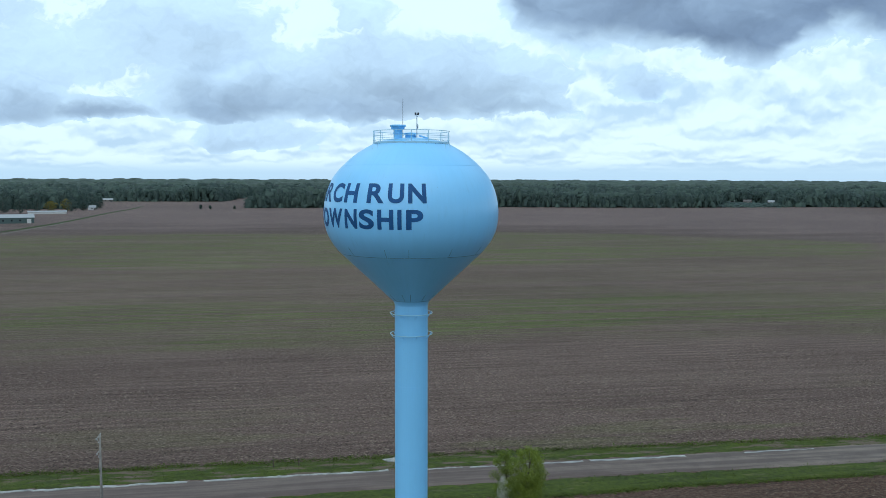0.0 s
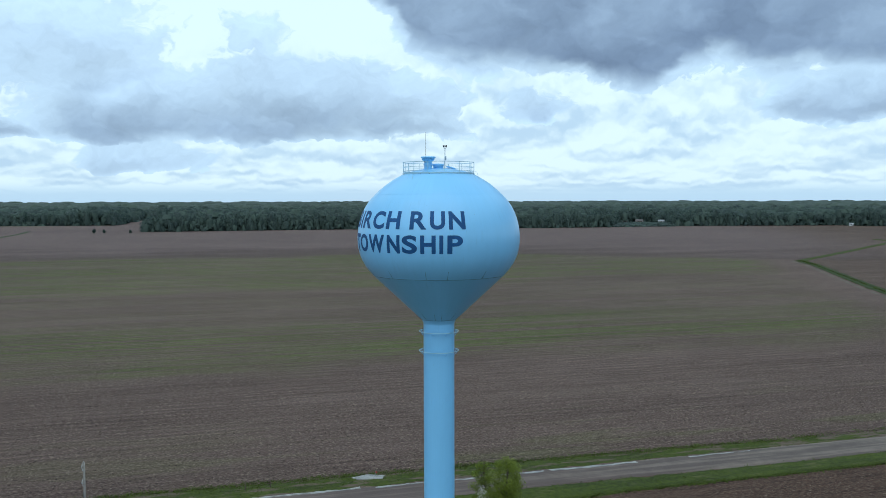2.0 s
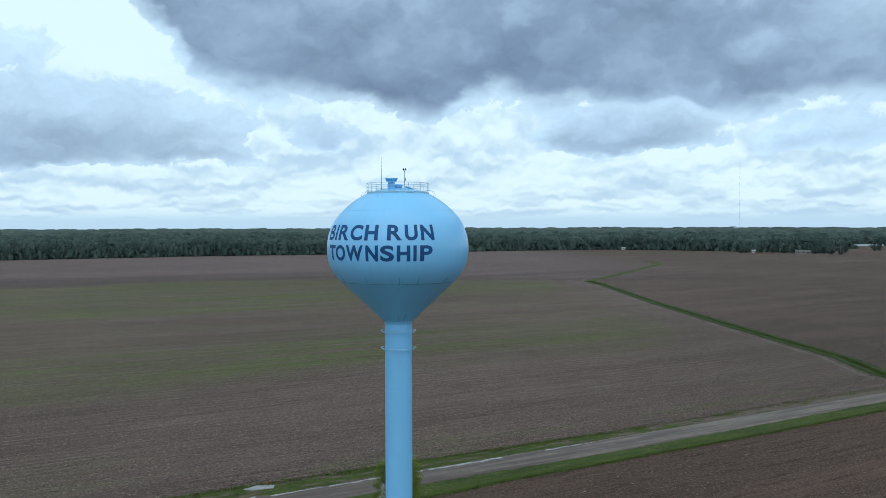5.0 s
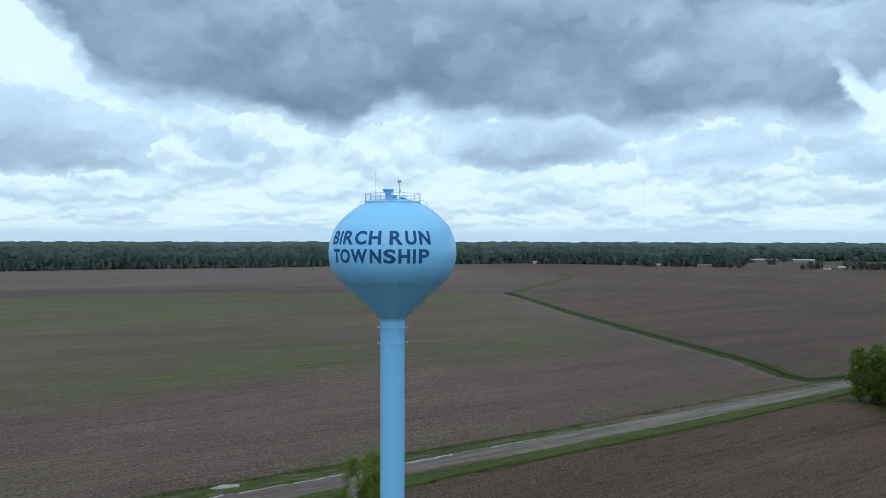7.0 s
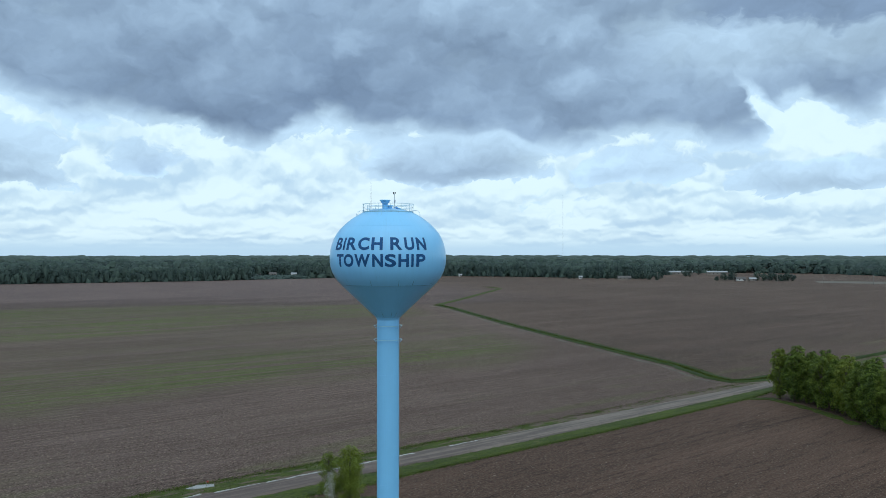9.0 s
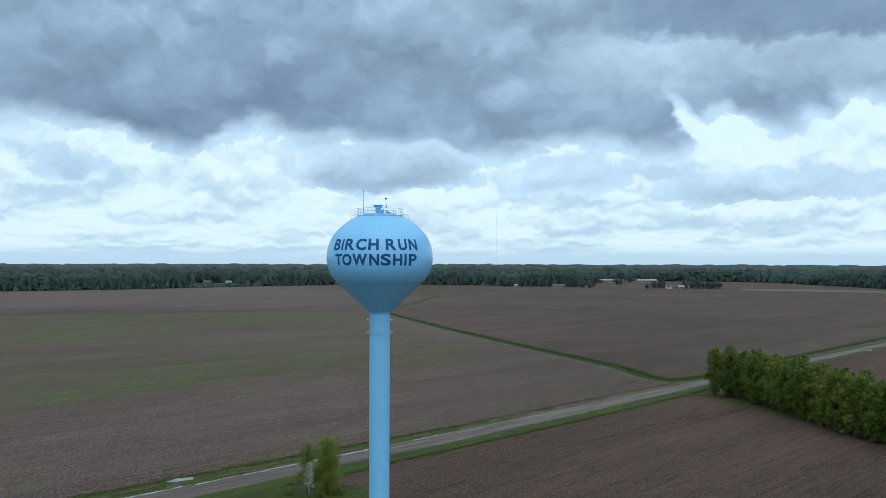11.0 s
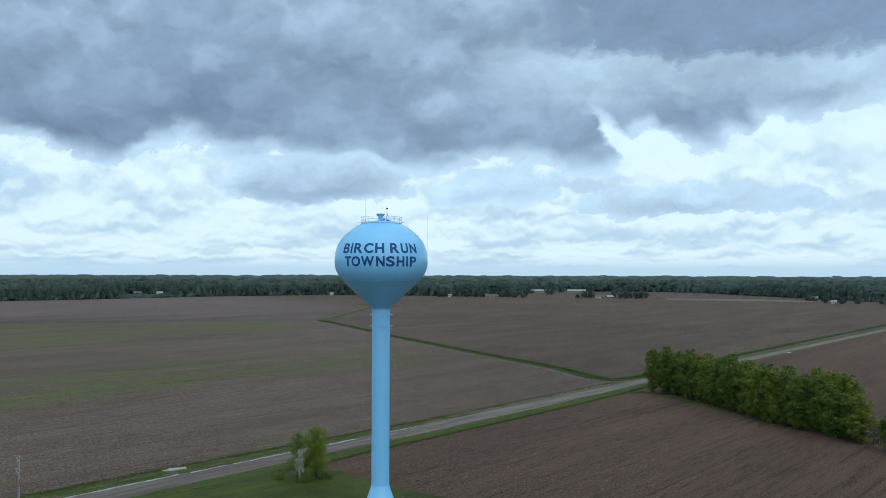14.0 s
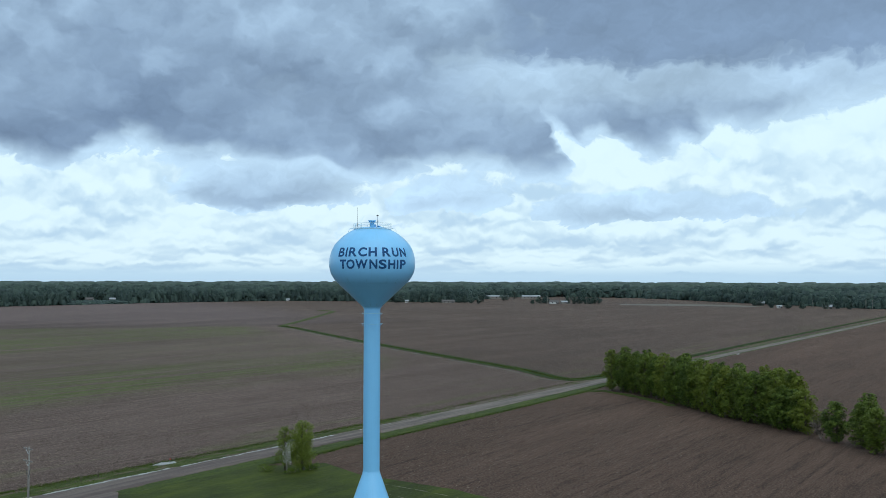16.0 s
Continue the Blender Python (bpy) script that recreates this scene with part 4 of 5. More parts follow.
            part("hand_hoop", tube([at(2.75, 41.87), at(3.05, 41.88), at(3.3, 41.80), at(3.42, 41.57), at(3.48, 41.14)], 0.013, 6), M_PIPE, t)
    # roof vent, manway, mast and aerial
    vent = part("roof_vent", lathe([(0, 42.97), (0.54, 42.95), (0.56, 42.92), (0.56, 42.84), (0.48, 42.82), (0.46, 42.68), (0.34, 42.63), (0.30, 42.56), (0.30, 41.82)], 32), M_BLUE, t, "mushroom roof vent", True)
    vent.location = (0.0, -1.35, 0)
    part("vent_band", lathe([(0.30, 42.42), (0.35, 42.42), (0.35, 42.34), (0.30, 42.34)], 32), M_BLUE, vent)
    hatch = part("roof_hatch", lathe([(0, 42.60), (0.42, 42.56), (0.45, 42.52), (0.45, 42.44), (0.38, 42.42), (0.38, 41.97)], 32), M_BLUE, t, "round roof manway", True)
    hatch.location = (0.12, -0.2, -0.12)
    cover = part("hatch_cover", box(0.7, 0.55, 0.10, (0, 0, 0), 0.03), M_BLUE, t, "low sloping roof hatch")
    cover.matrix_world = pose(0.95, 0.25, 42.10, 0, 16, 40)
    mast = part("light_mast", tube([(0.73, -0.2, 42.07), (0.73, -0.2, 43.67)], 0.03, 8), M_GALV, t, "thin mast with two lamps")
    for s in (-1, 1):
        part("lamp_arm", tube([(0.73, -0.2, 43.54), (0.73 + 0.05 * s, -0.2 + 0.03 * s, 43.58), (0.73 + 0.075 * s, -0.2 + 0.05 * s, 43.68)], 0.015, 6), M_GALV, mast)
        lamp = part("lamp", lathe([(0, 0.17), (0.06, 0.15), (0.075, 0.06), (0.06, 0.0), (0, 0)], 16), M_DARK, mast, "dark warning lamp", True)
        lamp.location = (0.73 + 0.075 * s, -0.2 + 0.05 * s, 43.68)
    part("conduit_box", box(0.14, 0.10, 0.3, (0.78, -0.2, 42.72), 0.02), M_GALV, mast)
    aerial = part("whip_aerial", tube([(-2.25, 1.45, 41.72), (-2.25, 1.45, 43.02), (-2.25, 1.45, 45.05)], 0.026, 6, taper=0.012), M_DARK, t, "tall thin dark whip aerial")
    part("clamp", box(0.10, 0.10, 0.16, (-2.25, 1.45, 42.32), 0.015), M_GALV, aerial)
    return t


water_tower()


# ---------------------------------------------------------------- poles and posts
def crossarm_pole(m, height=10.7, label="weathered wooden utility pole with two crossarms beside the road"):
    p = empty("utility_pole", m, label, "utility pole")
    shaft = part("pole", tube([(0, 0, -0.3), (0, 0, height * 0.5), (0, 0, height)], 0.17, 12, taper=0.11), M_POLE, p, smooth=True)
    for z in (height - 0.35, height - 2.05):
        arm = part("crossarm", box(2.4, 0.11, 0.14, (0, 0.15, z), 0.012), M_POLE, p)
        for s in (-1, 1):
            part("brace", tube([(s * 0.62, 0.14, z + 0.02), (0.06 * s, 0.13, z - 0.62)], 0.018, 5), M_GALV, arm)
        for x in (-1.08, -0.45, 0.45, 1.08):
            ins = part("insulator", lathe([(0, 0.24), (0.045, 0.22), (0.07, 0.14), (0.05, 0.11), (0.075, 0.05), (0.02, 0.04), (0.02, 0)], 10), M_GLASSY, arm, "grey insulator", True)
            ins.location, ins.scale = (x, 0.15, z + 0.07), (0.7, 0.7, 0.6)
    for s in (-1, 1):
        part("side_bracket", tube([(0, 0.1, height - 4.3), (0.42 * s, 0.1, height - 3.75), (0.46 * s, 0.1, height - 3.2)], 0.035, 6), M_DARK, p)
    part("ground_wire", tube([(0.16, -0.02, 0), (0.13, -0.02, height - 2)], 0.012, 4), M_DARK, shaft)
    return p


def plain_pole(m, height):
    p = empty("line_pole", m, "distant bare grey wooden line pole", "utility pole", "far line poles")
    part("pole", tube([(0, 0, -0.3), (0, 0, height)], 0.24, 8, taper=0.17), M_POLE, p)
    part("crossarm", box(2.6, 0.16, 0.2, (0, 0, height - 0.7)), M_POLE, p)
    return p


crossarm_pole(pose(-48.4, 0.5, 0, 0, 0, 141.5))
for x, y in FAR_POLES:
    plain_pole(pose(x, y, 0, 0, 0, 20), 11.5)


def field_post(m):
    p = empty("field_post", m, "short dark wooden post on the verge", "post", "posts by the road")
    part("stake", box(0.13, 0.13, 1.25, (0, 0, -0.15), 0.015), M_BARK, p)
    part("cap", lathe([(0, 0.06), (0.075, 0.03), (0.08, 0.0), (0, 0)], 8), M_DARK, p).location = (0, 0, 1.1)
    return p


for x, y in ((-50.2, 25.6), (-48.3, 28.4)):
    field_post(pose(x, y, 0.03, 3, -2, 40))

marker = empty("marker_stake", pose(-39.3, 40.2, 0.1), "small red marker stake on the stone pad", "marker")
part("stake", tube([(0, 0, 0), (0.03, 0, 0.75)], 0.035, 6), M_POLE, marker)
part("flag", box(0.34, 0.05, 0.26, (0.16, 0, 0.5), 0.01), M_RED, marker, "small red flag")


def radio_mast():
    p = empty("radio_mast", pose(-102, 3816, 0), "very tall thin lattice radio mast far beyond the woods", "radio mast")
    h = 300.0
    for k in range(3):
        a = 2 * math.pi * k / 3
        part("leg", tube([(0.7 * math.cos(a), 0.7 * math.sin(a), 0), (0.7 * math.cos(a), 0.7 * math.sin(a), h)], 0.16, 5), M_GALV, p)
    for i in range(20):
        part("brace", tube([(0.7 * math.cos(2.1 * i + j * 2.094), 0.7 * math.sin(2.1 * i + j * 2.094), i * 15 + j * 4) for j in range(4)], 0.12, 4), M_GALV, p)
    return p


radio_mast()


# ---------------------------------------------------------------- houses and sheds
def gable(w, d, h, roof):
    """The wall block of a building with gable ends along x."""
    bm = bmesh.new()
    v = [bm.verts.new(c) for c in ((-w / 2, -d / 2, 0), (w / 2, -d / 2, 0), (w / 2, d / 2, 0), (-w / 2, d / 2, 0),
                                   (-w / 2, -d / 2, h), (w / 2, -d / 2, h), (w / 2, d / 2, h), (-w / 2, d / 2, h), (-w / 2, 0, h + roof), (w / 2, 0, h + roof))]
    for f in ((3, 2, 1, 0), (0, 1, 5, 4), (2, 3, 7, 6), (1, 2, 6, 9, 5), (3, 0, 4, 8, 7), (4, 5, 9, 8), (6, 7, 8, 9)):
        bm.faces.new([v[k] for k in f])
    bmesh.ops.recalc_face_normals(bm, faces=bm.faces)
    return bm


def roof_slab(w, d, h, roof, over=0.4, thick=0.2):
    bm = bmesh.new()
    s = roof / (d / 2)
    for side in (-1, 1):
        pts = []
        for dz in (0.02, thick):
            for x in (-w / 2 - over, w / 2 + over):
                pts.append((x, side * (d / 2 + over), h - over * s + dz))
                pts.append((x, 0, h + roof + dz))
        v = [bm.verts.new(c) for c in pts]
        for f in ((0, 1, 3, 2), (4, 6, 7, 5), (0, 4, 5, 1), (2, 3, 7, 6), (0, 2, 6, 4), (1, 5, 7, 3)):
            bm.faces.new([v[k] for k in f])
    bmesh.ops.recalc_face_normals(bm, faces=bm.faces)
    return bm


def building(name, m, w, d, h, roof, wall_mat, roof_mat, label, category, windows=3, door=True):
    b = empty(name, m, label, category)
    part("wall", gable(w, d, h, roof), wall_mat, b)
    part("roof", roof_slab(w, d, h, roof), roof_mat, b)
    for k in range(windows):
        x = -w / 2 + w * (k + 0.7) / (windows + 0.4)
        part("window", box(1.3, 0.12, 1.3, (x, -d / 2, h * 0.38)), M_PANE, b)
    if door:
        part("door", box(min(3.2, w * 0.25), 0.14, h * 0.78, (w * 0.36, -d / 2, 0)), M_WHITE if wall_mat is M_SHED else M_ROOF_D, b)
    return b


for kind, x, y, turn, w, d, h, roof, wall_mat, roof_mat, label in houses():
    building(kind, pose(x, y, 0, 0, 0, turn), w, d, h, roof, wall_mat, roof_mat, label, kind.replace("_", " "), windows=0 if h < 2.2 else max(1, int(w / 6)), door=kind != "long_shed")


# ---------------------------------------------------------------- trees
def leaf_cards(rng, centres, radii, count, size, squash=0.85, shell=0.0):
    """Small bent leaf clumps over the shells of rounded masses; returns (k, 4, 3) corners. shell: how far they gather on the upper outside."""
    weights = np.array([r ** 2 for r in radii])
    pick = rng.choice(len(radii), count, p=weights / weights.sum())
    d = rng.normal(size=(count, 3)) + np.array([0, 0, 0.9 * shell])
    d /= np.linalg.norm(d, axis=1)[:, None]
    rad = np.array(radii)[pick] * (0.35 + 0.45 * shell + (0.85 - 0.5 * shell) * rng.random(count) ** 0.6)
    p = np.array(centres)[pick] + d * rad[:, None] * np.array([1, 1, squash])
    nrm = d + rng.normal(size=(count, 3)) * (0.55 - 0.15 * shell) + np.array([0, 0, 0.35])
    nrm /= np.linalg.norm(nrm, axis=1)[:, None]
    a = np.cross(nrm, rng.normal(size=(count, 3)))
    a /= np.linalg.norm(a, axis=1)[:, None]
    b = np.cross(nrm, a)
    s = (size * (0.55 + 0.9 * rng.random(count)))[:, None]
    return np.stack([p - a * s, p - b * s * 0.6 - nrm * s * 0.15, p + a * s, p + b * s * 0.6 - nrm * s * 0.15], axis=1)


def tree(name, seed, height, width, leaves, size, leaf_mat, label, low=0.18, lumps=16, bark=M_BARK, category="tree", lean=0.0, shell=0.0, lump=1.0):
    """A tapered trunk with limbs, and a crown of leaf clumps in uneven masses."""
    rng = np.random.default_rng(seed)
    t = empty(name, None, label, category)
    bend = [(lean * z * height + 0.1 * rng.normal(), 0.1 * rng.normal(), z * height) for z in (0.25, 0.5, 0.75)]
    trunk = part("trunk", tube([(0, 0, -0.2)] + bend + [(lean * height * 0.92, 0, height * 0.92)], 0.022 * height, 10, taper=0.03), bark, t, smooth=True)
    centres, radii = [], []
    for k in range(lumps):
        z = low + (0.93 - low) * (k + rng.random()) / lumps
        prof = math.sin(math.pi * min(1, max(0.05, (z - low * 0.5) / (1.04 - low * 0.5))) ** 0.75) ** 0.8
        a = k * 2.4 + rng.normal() * 0.4
        r = width / 2 * prof * (0.25 + 0.6 * rng.random())
        c = (lean * z * height + r * math.cos(a), r * math.sin(a), z * height)
        centres.append(c)
        radii.append(max(0.5, lump * width / 2 * (0.26 + 0.22 * rng.random()) * (0.45 + 0.55 * prof)))
        if k % 2 == 0:
            z0 = max(0.1, z - 0.22) * height
            part("limb", tube([(lean * z0, 0, z0), (c[0] * 0.5 + lean * z0 * 0.5, c[1] * 0.5, (z0 + c[2]) / 2 + 0.1), c], 0.008 * height, 6, taper=0.015), bark, trunk)
    quads("crown", leaf_cards(rng, centres, radii, leaves, size, shell=shell), leaf_mat, t)
    return t


def hedgerow():
    """The row of trees running south from the road."""
    kinds = [tree("tree", 11 + k, (12.6, 13.4, 11.4, 12.2, 13.0)[k], (6.6, 7.4, 6.0, 7.0, 6.2)[k], 8800, 0.17, M_LEAF, "leafy green broadleaf tree in a dense row", 0.04, 60, shell=1.0, lump=0.76) for k in range(5)]
    rng = np.random.default_rng(5)
    line = [(70, 143), (75, 133), (79, 121), (81.5, 110), (83, 99), (86, 90), (89.5, 81), (91.5, 75.5), (92.8, 70.5), (94.2, 65.5)]
    spots = []
    for (ax, ay), (bx, by) in zip(line, line[1:]):
        for s in (0.0, 0.34, 0.67):
            spots.append((ax + (bx - ax) * s, ay + (by - ay) * s))
    spots += [(x + 5.5, y + 2.2) for x, y in spots[:-3]]
    spots += [(73.5, 141)]
    spots += [(96.2, 55.5), (98, 50), (102.5, 53), (99.5, 44.5), (102, 38), (107, 43), (104.5, 31), (107.5, 24), (112, 30), (110.5, 16), (114, 8)]
    for i, (x, y) in enumerate(spots):
        s = 0.97 + 0.13 * rng.random() if y > 74 else 0.74 + 0.16 * rng.random()
        m = pose(x + rng.normal() * 0.7, y + rng.normal() * 0.7, 0, 0, 0, 360 * rng.random())
        k = kinds[i % 5]
        if i < 5:
            k.matrix_world = m
            k.scale = (1, 1, s)
            made = k
        else:
            made = copy_thing(k, m)
            made.scale = (0.9 + 0.2 * rng.random(), 0.9 + 0.2 * rng.random(), s)
        tagged(made, group="trees in the row")


def bush(name, m, seed, height, width, leaves, size, mat, label):
    rng = np.random.default_rng(seed)
    b = empty(name, m, label, "bush")
    for k in range(5):
        a = k * 1.26 + rng.random()
        part("stem", tube([(0, 0, -0.1), (0.25 * width * math.cos(a), 0.25 * width * math.sin(a), height * 0.4), (0.4 * width * math.cos(a), 0.4 * width * math.sin(a), height * 0.85)], 0.03, 5, taper=0.008), M_TWIG, b)
    cs = [(width * 0.32 * rng.normal() * 0.7, width * 0.32 * rng.normal() * 0.7, height * (0.25 + 0.6 * rng.random())) for k in range(18)]
    quads("foliage", leaf_cards(rng, cs, [width * (0.11 + 0.10 * rng.random()) for c in cs], leaves, size), mat, b)
    return b


hedgerow()
bush("bare_bush", pose(95.2, 60.5, 0), 12, 5.0, 4.0, 700, 0.16, M_BARK, "leafless brown bush in the gap of the row")
TREE_A = tree("young_tree", 31, 9.2, 5.6, 21000, 0.072, M_YOUNG, "young green tree in new leaf near the road", 0.03, 44, lump=0.85)
TREE_A.matrix_world = pose(-13.8, 33.8, 0)
TREE_B = tree("thin_tree", 33, 8.2, 4.6, 8000, 0.066, M_YOUNG, "thin sparse young tree in new leaf", 0.12, 34, lump=0.7)
TREE_B.matrix_world = pose(-16.9, 33.6, 0)
BLOSSOM = tree("blossom_tree", 41, 5.4, 1.5, 900, 0.075, M_BLOSSOM, "slim white blossoming tree beside the young trees", 0.30, 22, M_TWIG)
BLOSSOM.matrix_world = pose(-16.3, 32.2, 0)
bush("low_bush", pose(-19.6, 32.6, 0), 4, 1.2, 3.2, 1200, 0.08, M_LEAF, "low green bush at the lawn edge")
bush("low_bush", pose(-15.2, 31.2, 0), 6, 1.0, 3.2, 1200, 0.08, M_LEAF, "low green bush below the young trees")
bush("low_bush", pose(-12.2, 33.4, 0), 8, 1.2, 2.8, 1100, 0.08, M_LEAF, "low green bush at the foot of the young tree")


# ---------------------------------------------------------------- far woods
def inside_woods(x, y):
    """Where woods stand, in the plan: metres within the nearest edge, negative outside."""
    best = np.full(len(x), -1e9)
    for poly in WOODS:
        odd = np.zeros(len(x), bool)
        d = np.full(len(x), 1e18)
        for (ax, ay), (bx, by) in zip(poly, poly[1:] + poly[:1]):
            crosses = ((ay > y) != (by > y)) & (x < (bx - ax) * (y - ay) / ((by - ay) or 1e-9) + ax)
            odd ^= crosses
            t = np.clip(((x - ax) * (bx - ax) + (y - ay) * (by - ay)) / ((bx - ax) ** 2 + (by - ay) ** 2), 0, 1)
            d = np.minimum(d, (ax + t * (bx - ax) - x) ** 2 + (ay + t * (by - ay) - y) ** 2)
        best = np.maximum(best, np.where(odd, np.sqrt(d), -np.sqrt(d)))
    return best


def crown_kinds(rng, count, rings, around):
    """Lumpy crown domes with an uneven outline: vertices and triangles of each kind, of unit size."""
    kinds = []
    for k in range(count):
        vs, fs = [], []
        for i in range(rings):
            th = (i + 0.6) / rings * 1.95
            for j in range(around):
                ph = 2 * math.pi * (j + 0.5 * (i % 2)) / around
                r = 1 + 0.26 * rng.normal()
                r = min(1.4, max(0.6, r))
                vs.append((r * math.sin(th) * math.cos(ph), r * math.sin(th) * math.sin(ph), r * math.cos(th)))
        vs.append((0, 0, 1.1))
        top = len(vs) - 1
        for j in range(around):
            fs.append((j, (j + 1) % around, top))
        for i in range(rings - 1):
            for j in range(around):
                a, b = i * around + j, i * around + (j + 1) % around
                c, d = a + around, b + around
                fs += [(a, c, d), (a, d, b)] if i % 2 else [(a, c, b), (b, c, d)]
        kinds.append((np.array(vs), np.array(fs)))
    return kinds


def plant(name, spots, kinds, rng, label, mat, squash):
    """Many crowns as one mesh: spots are x, y, height, radius."""
    vs, fs, at = [], [], 0
    for x, y, h, r in spots:
        kv, kf = kinds[rng.integers(len(kinds))]
        a = rng.random() * 6.28
        c, s = math.cos(a), math.sin(a)
        half = h * (0.56 if h < 9 and squash > 0.3 else squash)
        v = np.stack([x + r * (kv[:, 0] * c - kv[:, 1] * s), y + r * (kv[:, 0] * s + kv[:, 1] * c), np.maximum(-0.2, h - half + half * kv[:, 2])], axis=1)
        skirt = kv[:, 2] < -0.1                                  # leafy nearly down to the ground
        v[skirt, 2] = h * ((0.02 if squash > 0.3 and h < 9 else 0.16) + 0.10 * (kv[skirt, 2] + 0.3))
        vs.append(v)
        fs.append(kf + at)
        at += len(kv)
    v, f = np.concatenate(vs), np.concatenate(fs)
    me = bpy.data.meshes.new(name)
    me.vertices.add(len(v))
    me.vertices.foreach_set("co", v.astype(np.float32).ravel())
    me.loops.add(f.size)
    me.loops.foreach_set("vertex_index", f.astype(np.int32).ravel())
    me.polygons.add(len(f))
    me.polygons.foreach_set("loop_start", np.arange(len(f), dtype=np.int32) * 3)
    me.update(calc_edges=True)
    me.materials.append(mat)
    return tagged(new(name, me), label, "woods", kind="stuff")


def far_woods():
    rng = np.random.default_rng(77)
    near_spots, far_spots, xs, ys, gaps = [], [], [], [], []
    d = 700.0
    while d < 4850:
        s = max(5.4, 6.2 * d / 1100) if d < 1450 else (7.0 if d < 2300 else 9.0) * d / 1100
        a = np.radians(np.arange(-76, 38, math.degrees(s / d)))
        a = a + rng.normal(size=len(a)) * 0.25 * s / d
        dd = d + rng.normal(size=len(a)) * s * 0.3
        xs.append(20 + dd * np.sin(a))
        ys.append(-80 + dd * np.cos(a))
        gaps.append(np.full(len(a), s))
        d += s * (0.85 if d < 1450 else 1.75)
    xs, ys, gaps = np.concatenate(xs), np.concatenate(ys), np.concatenate(gaps)
    depth = inside_woods(xs, ys)
    for x, y, s, inner in zip(xs, ys, gaps, depth):
        if inner < 0:
            continue
        h = 16.0 + 3.0 * rng.normal() + 5 * noise.noise((x * 0.006, y * 0.006, 1.0))
        h = max(8.0, min(25.0, h))
        ahead, aside = (x + 478) * 0.352 - (y - 1245) * 0.936, (x + 478) * 0.936 + (y - 1245) * 0.352
        if math.hypot(ahead, 0.6 * aside) < 20:
            continue
        if 0 < ahead < 260 and abs(aside) < 40:
            h *= 0.11 if ahead < 80 else 0.20
            inner = 10
        elif -70 < ahead < 260 and abs(aside) < 75:
            inner = 10
        if inner < 25:
            near_spots.append((x, y, h * (0.62 + 0.42 * rng.random()), s * (0.65 + 0.4 * rng.random())))
            for _ in range(5 if inner < 9 else 1):
                near_spots.append((x + s * rng.normal() * 0.5, y + s * rng.normal() * 0.5, h * (0.18 + 0.4 * rng.random()), s * (0.45 + 0.3 * rng.random())))
        else:
            far_spots.append((x, y, h, s * (0.75 + 0.3 * rng.random())))
    # edge, canopy and clumps all carry the haze tint in their leaf colour
    plant("wood_edge", [(x, y, 0.9 * h, 0.72 * r) for x, y, h, r in near_spots], crown_kinds(rng, 8, 3, 6), rng, "leafy edge of distant dark green woods", M_WOOD_HAZE, 0.32)
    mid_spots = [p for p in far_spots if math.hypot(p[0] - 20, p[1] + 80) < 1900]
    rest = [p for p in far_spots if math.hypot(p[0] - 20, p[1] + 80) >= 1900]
    plant("wood_canopy", mid_spots, crown_kinds(rng, 8, 2, 7), rng, "canopy of distant dark green woods", M_WOOD_HAZE, 0.24)
    plant("wood_canopy", rest, crown_kinds(rng, 8, 2, 7), rng, "canopy of far dark green woods to the horizon", M_WOOD_HAZE, 0.24)
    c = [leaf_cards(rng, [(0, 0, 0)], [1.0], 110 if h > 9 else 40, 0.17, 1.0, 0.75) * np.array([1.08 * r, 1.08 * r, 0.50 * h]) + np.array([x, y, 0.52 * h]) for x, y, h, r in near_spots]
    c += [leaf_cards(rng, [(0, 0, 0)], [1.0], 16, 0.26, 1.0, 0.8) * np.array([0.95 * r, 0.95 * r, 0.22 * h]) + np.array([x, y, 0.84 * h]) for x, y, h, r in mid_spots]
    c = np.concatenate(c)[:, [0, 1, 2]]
    tagged(quads("wood_edge_leaves", c, M_WOOD_HAZE, sides=3), "outer leaf clumps of the distant woods", "woods", kind="stuff")


far_woods()

# single trees and shrubs about the far farms
for x, y, h, w, gold in FARM_TREES:
    # green ones share the woods' leaves, distance haze painted into the colour
    t = tree("field_tree", int(abs(x) + h), h, w, 1100, 0.5, M_GOLD if gold else M_WOOD_HAZE, "golden yellow tree by a far farm" if gold else "round green tree by a far farm", 0.06, 18, shell=0.8)
    t.matrix_world = pose(x, y, 0)
    tagged(t, group="far farm trees")


# ---------------------------------------------------------------- grass along the edges
def residue_material():
    """Straw, stalks and clods lying on the tilth: pale and dark pieces mixed."""
    m = bpy.data.materials.new("crop_residue")
    m.use_nodes = True
    g = Net(m.node_tree)
    p = m.node_tree.nodes["Principled BSDF"]
    r = g.node("ShaderNodeNewGeometry").outputs["Random Per Island"]
    c = g.mix(g.step(r, 0.35, 0.5), (0.050, 0.037, 0.031), (0.120, 0.090, 0.072))
    c = g.mix(g.step(r, 0.7, 0.95), c, (0.24, 0.195, 0.155))
    g.put(p.inputs["Base Color"], c)
    p.inputs["Roughness"].default_value = 0.9
    p.inputs["Specular IOR Level"].default_value = 0.2
    return m


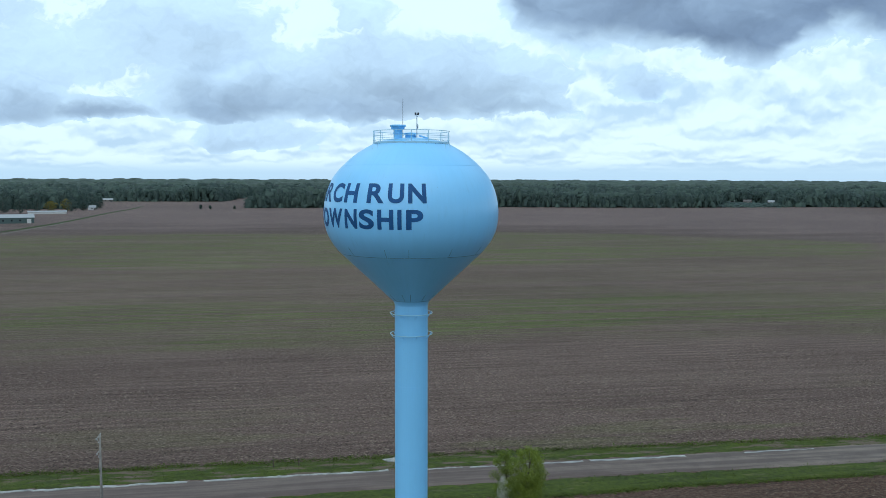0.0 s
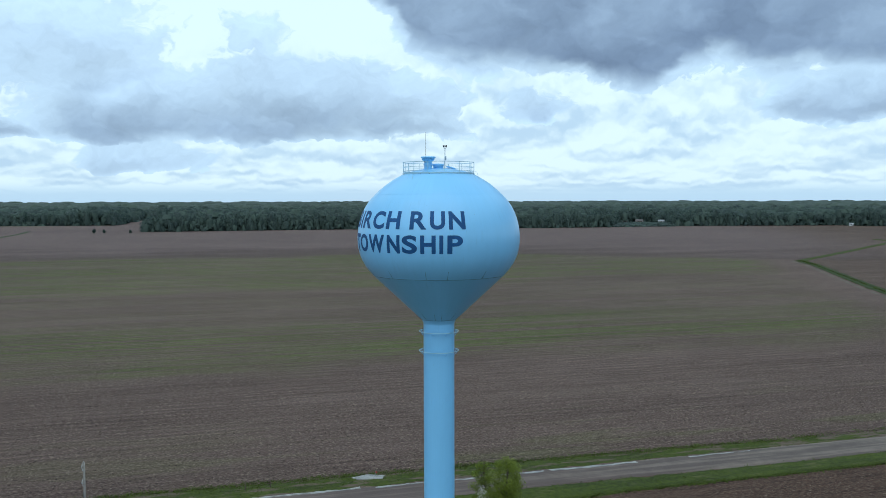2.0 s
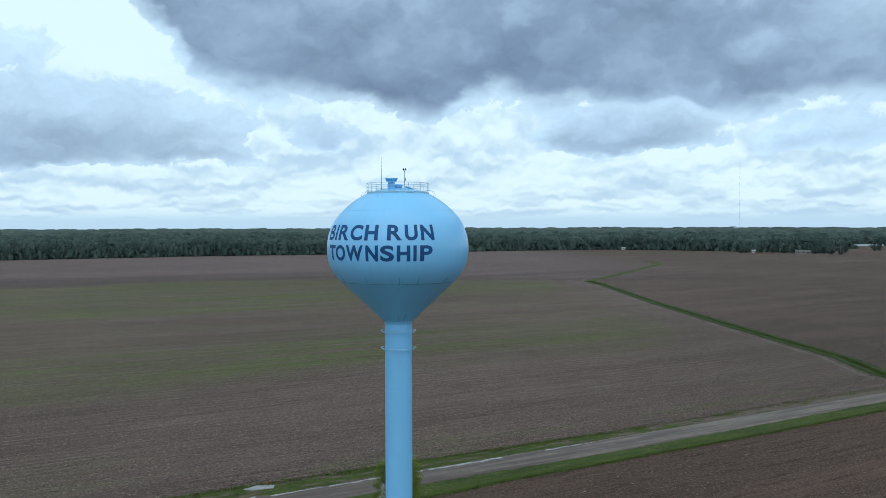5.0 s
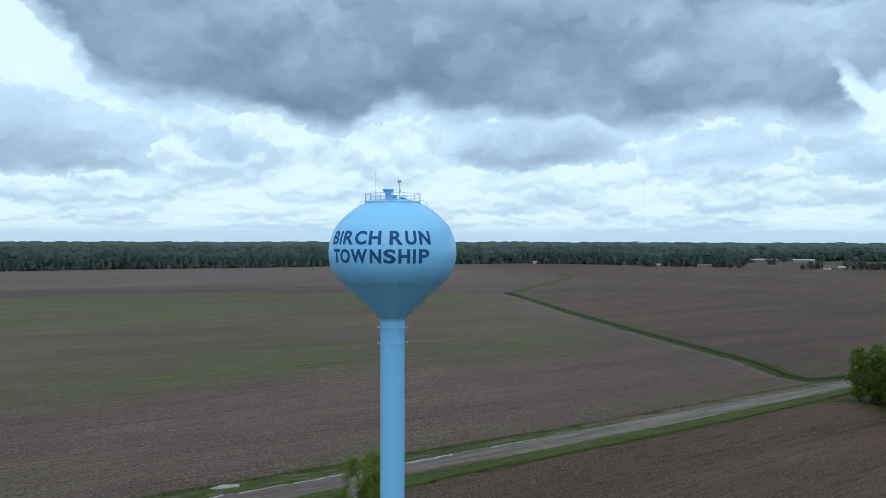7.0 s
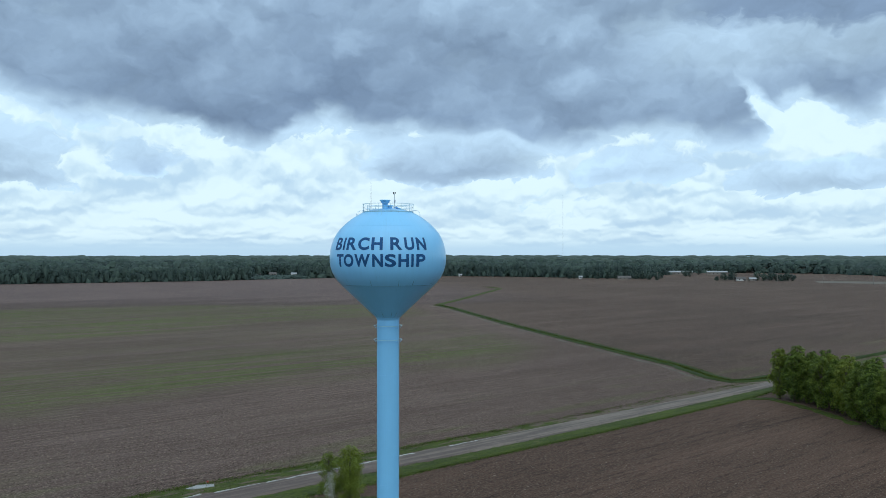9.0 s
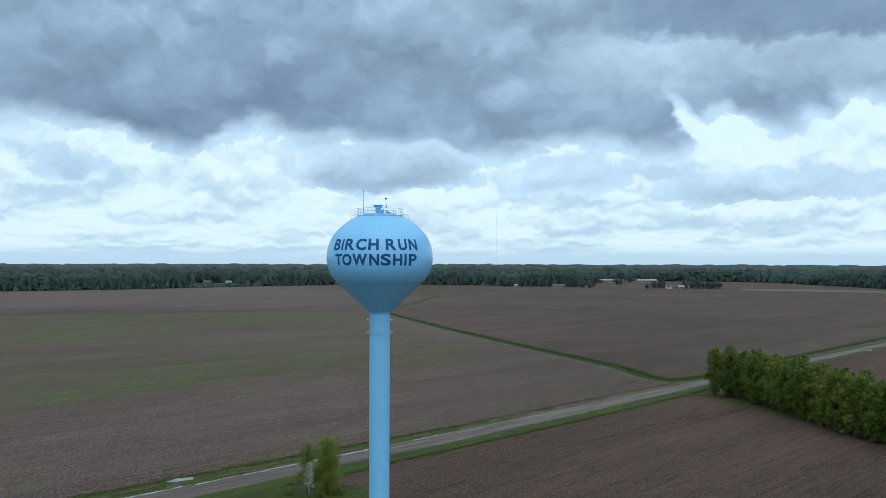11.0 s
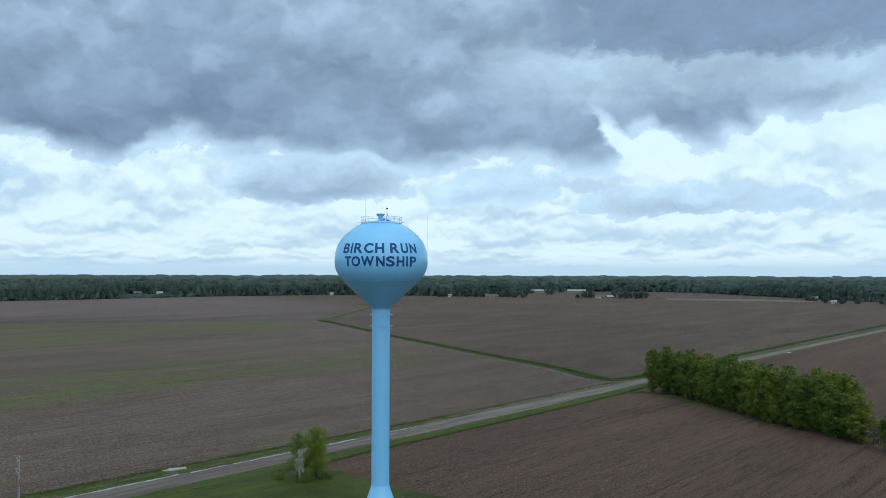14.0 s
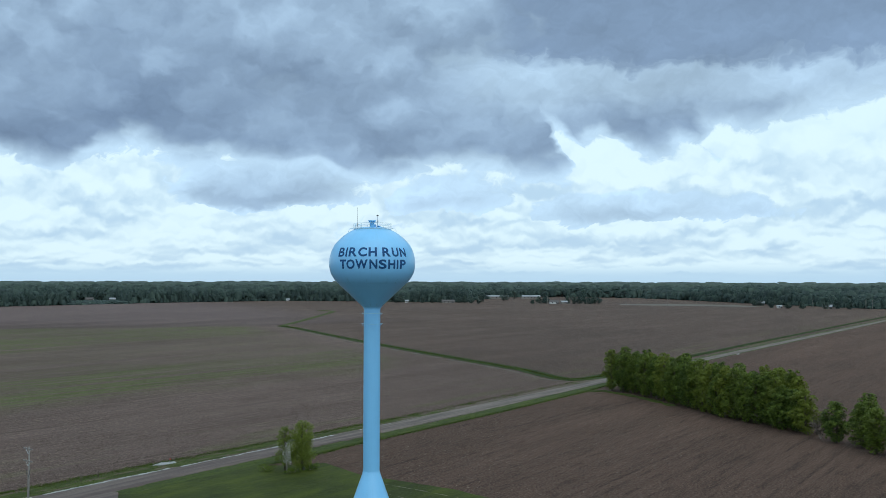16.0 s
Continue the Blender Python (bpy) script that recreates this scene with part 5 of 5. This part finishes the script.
def residue():
    """Crop residue and clods along the rows of the two near fields."""
    rng = np.random.default_rng(21)

    def scatter(count, u0, u1, n0, n1, grow):
        t = rng.random(count) ** grow
        n = n0 + (n1 - n0) * t
        n = np.where(rng.random(count) < 0.6, np.round(n / 0.76) * 0.76 + rng.normal(size=count) * 0.09, n)
        u = u0 + (u1 - u0) * rng.random(count)
        keep = np.array([noise.noise((a * 0.05, b * 0.12, 2.0)) > -0.35 for a, b in zip(u, n)])
        return u[keep], n[keep]

    parts = [scatter(62000, -90, 235, 58.5, 190, 1.35), scatter(5000, 20, 150, -20, 37.5, 1.0)]
    u, n = np.concatenate([p[0] for p in parts]), np.concatenate([p[1] for p in parts])
    x, y = u * UX - n * UY, u * UY + n * UX
    lawn_side = (n < 38) & ((x - 12.6) * 0.69 + (y - 18.1) * 0.72 < 1.5)
    trees_side = (n < 38) & (x > 60) & ((x - 66) * 0.96 + (y - 132) * 0.28 > -6)
    ok = ~(lawn_side | trees_side)
    x, y = x[ok], y[ok]
    k = len(x)
    a = rng.normal(size=k) * 0.7 + math.atan2(UY, UX)
    l, w = 0.10 + 0.22 * rng.random(k) ** 2, 0.03 + 0.06 * rng.random(k)
    h = 0.03 + 0.10 * rng.random(k) ** 2
    tilt = rng.normal(size=k) * 0.06
    c, s_ = np.cos(a), np.sin(a)
    low = np.full(k, 0.004)
    q = np.stack([np.stack([x - c * l, y - s_ * l, low], 1), np.stack([x + c * l - s_ * w, y + s_ * l + c * w, h + tilt * 0.2], 1),
                  np.stack([x + c * l * 0.9 + s_ * w, y + s_ * l * 0.9 - c * w, low], 1)], 1)
    top = np.stack([np.stack([x - c * l * 0.7 + s_ * w, y - s_ * l * 0.7 - c * w, low], 1), np.stack([x + c * l * 0.6, y + s_ * l * 0.6, h * 1.1 + 0.01], 1), np.stack([x - s_ * w * 1.6, y + c * w * 1.6, low], 1)], 1)
    tagged(quads("crop_residue", np.concatenate([q, top]), residue_material(), sides=3), "straw and clods lying over the ploughed rows", "crop residue", kind="stuff")


residue()


def grass_tufts():
    rng = np.random.default_rng(9)
    corners = []

    def tuft(x, y, h, spread, lean=0.5):
        k = 5
        a = rng.random(k) * 6.283
        px, py = x + rng.normal(size=k) * spread, y + rng.normal(size=k) * spread
        w = 0.06 + 0.07 * rng.random(k)
        hh = h * (0.6 + 0.7 * rng.random(k))
        lx, ly = rng.normal(size=k) * lean * h, rng.normal(size=k) * lean * h
        z = np.full(k, 0.0)
        corners.append(np.stack([np.stack([px - np.cos(a) * w, py - np.sin(a) * w, z], 1), np.stack([px + np.cos(a) * w, py + np.sin(a) * w, z], 1), np.stack([px + lx, py + ly, hh], 1)], 1))

    for i in range(12000):
        u = -70 + 300 * rng.random() ** 1.3
        side = rng.random()
        if side < 0.35:
            if u > 75 and noise.noise((u * 0.12, 3.0, 0.0)) < 0.18:
                continue
            n = VERGE_N(u) - 0.4 + rng.normal() * 0.6
        elif side < 0.5:
            n = NORTH_EDGE(u) + 1.0 + rng.random() * 4
        elif u < 16:
            continue
        elif side < 0.85:
            n = VERGE_S(u) + 0.3 + abs(rng.normal()) * 0.5
        else:
            n = VERGE_S(u) + rng.random() * 6.5
        tuft(*plan(u, n), 0.15, 0.35, 1.2)
    for i in range(4200):
        k = rng.integers(3, len(DITCH) - 1) if i % 8 else rng.integers(3)
        (ax, ay), (bx, by) = DITCH[k], DITCH[k + 1]
        s = rng.random()
        off = rng.normal() * 1.3
        tuft(ax + (bx - ax) * s + off * 0.92, ay + (by - ay) * s + off * 0.39, 0.5, 0.5)
    tagged(quads("grass_tufts", np.concatenate(corners), M_BLADE, sides=3), "uneven grass tufts along the verges and ditch", "grass", kind="stuff")


grass_tufts()
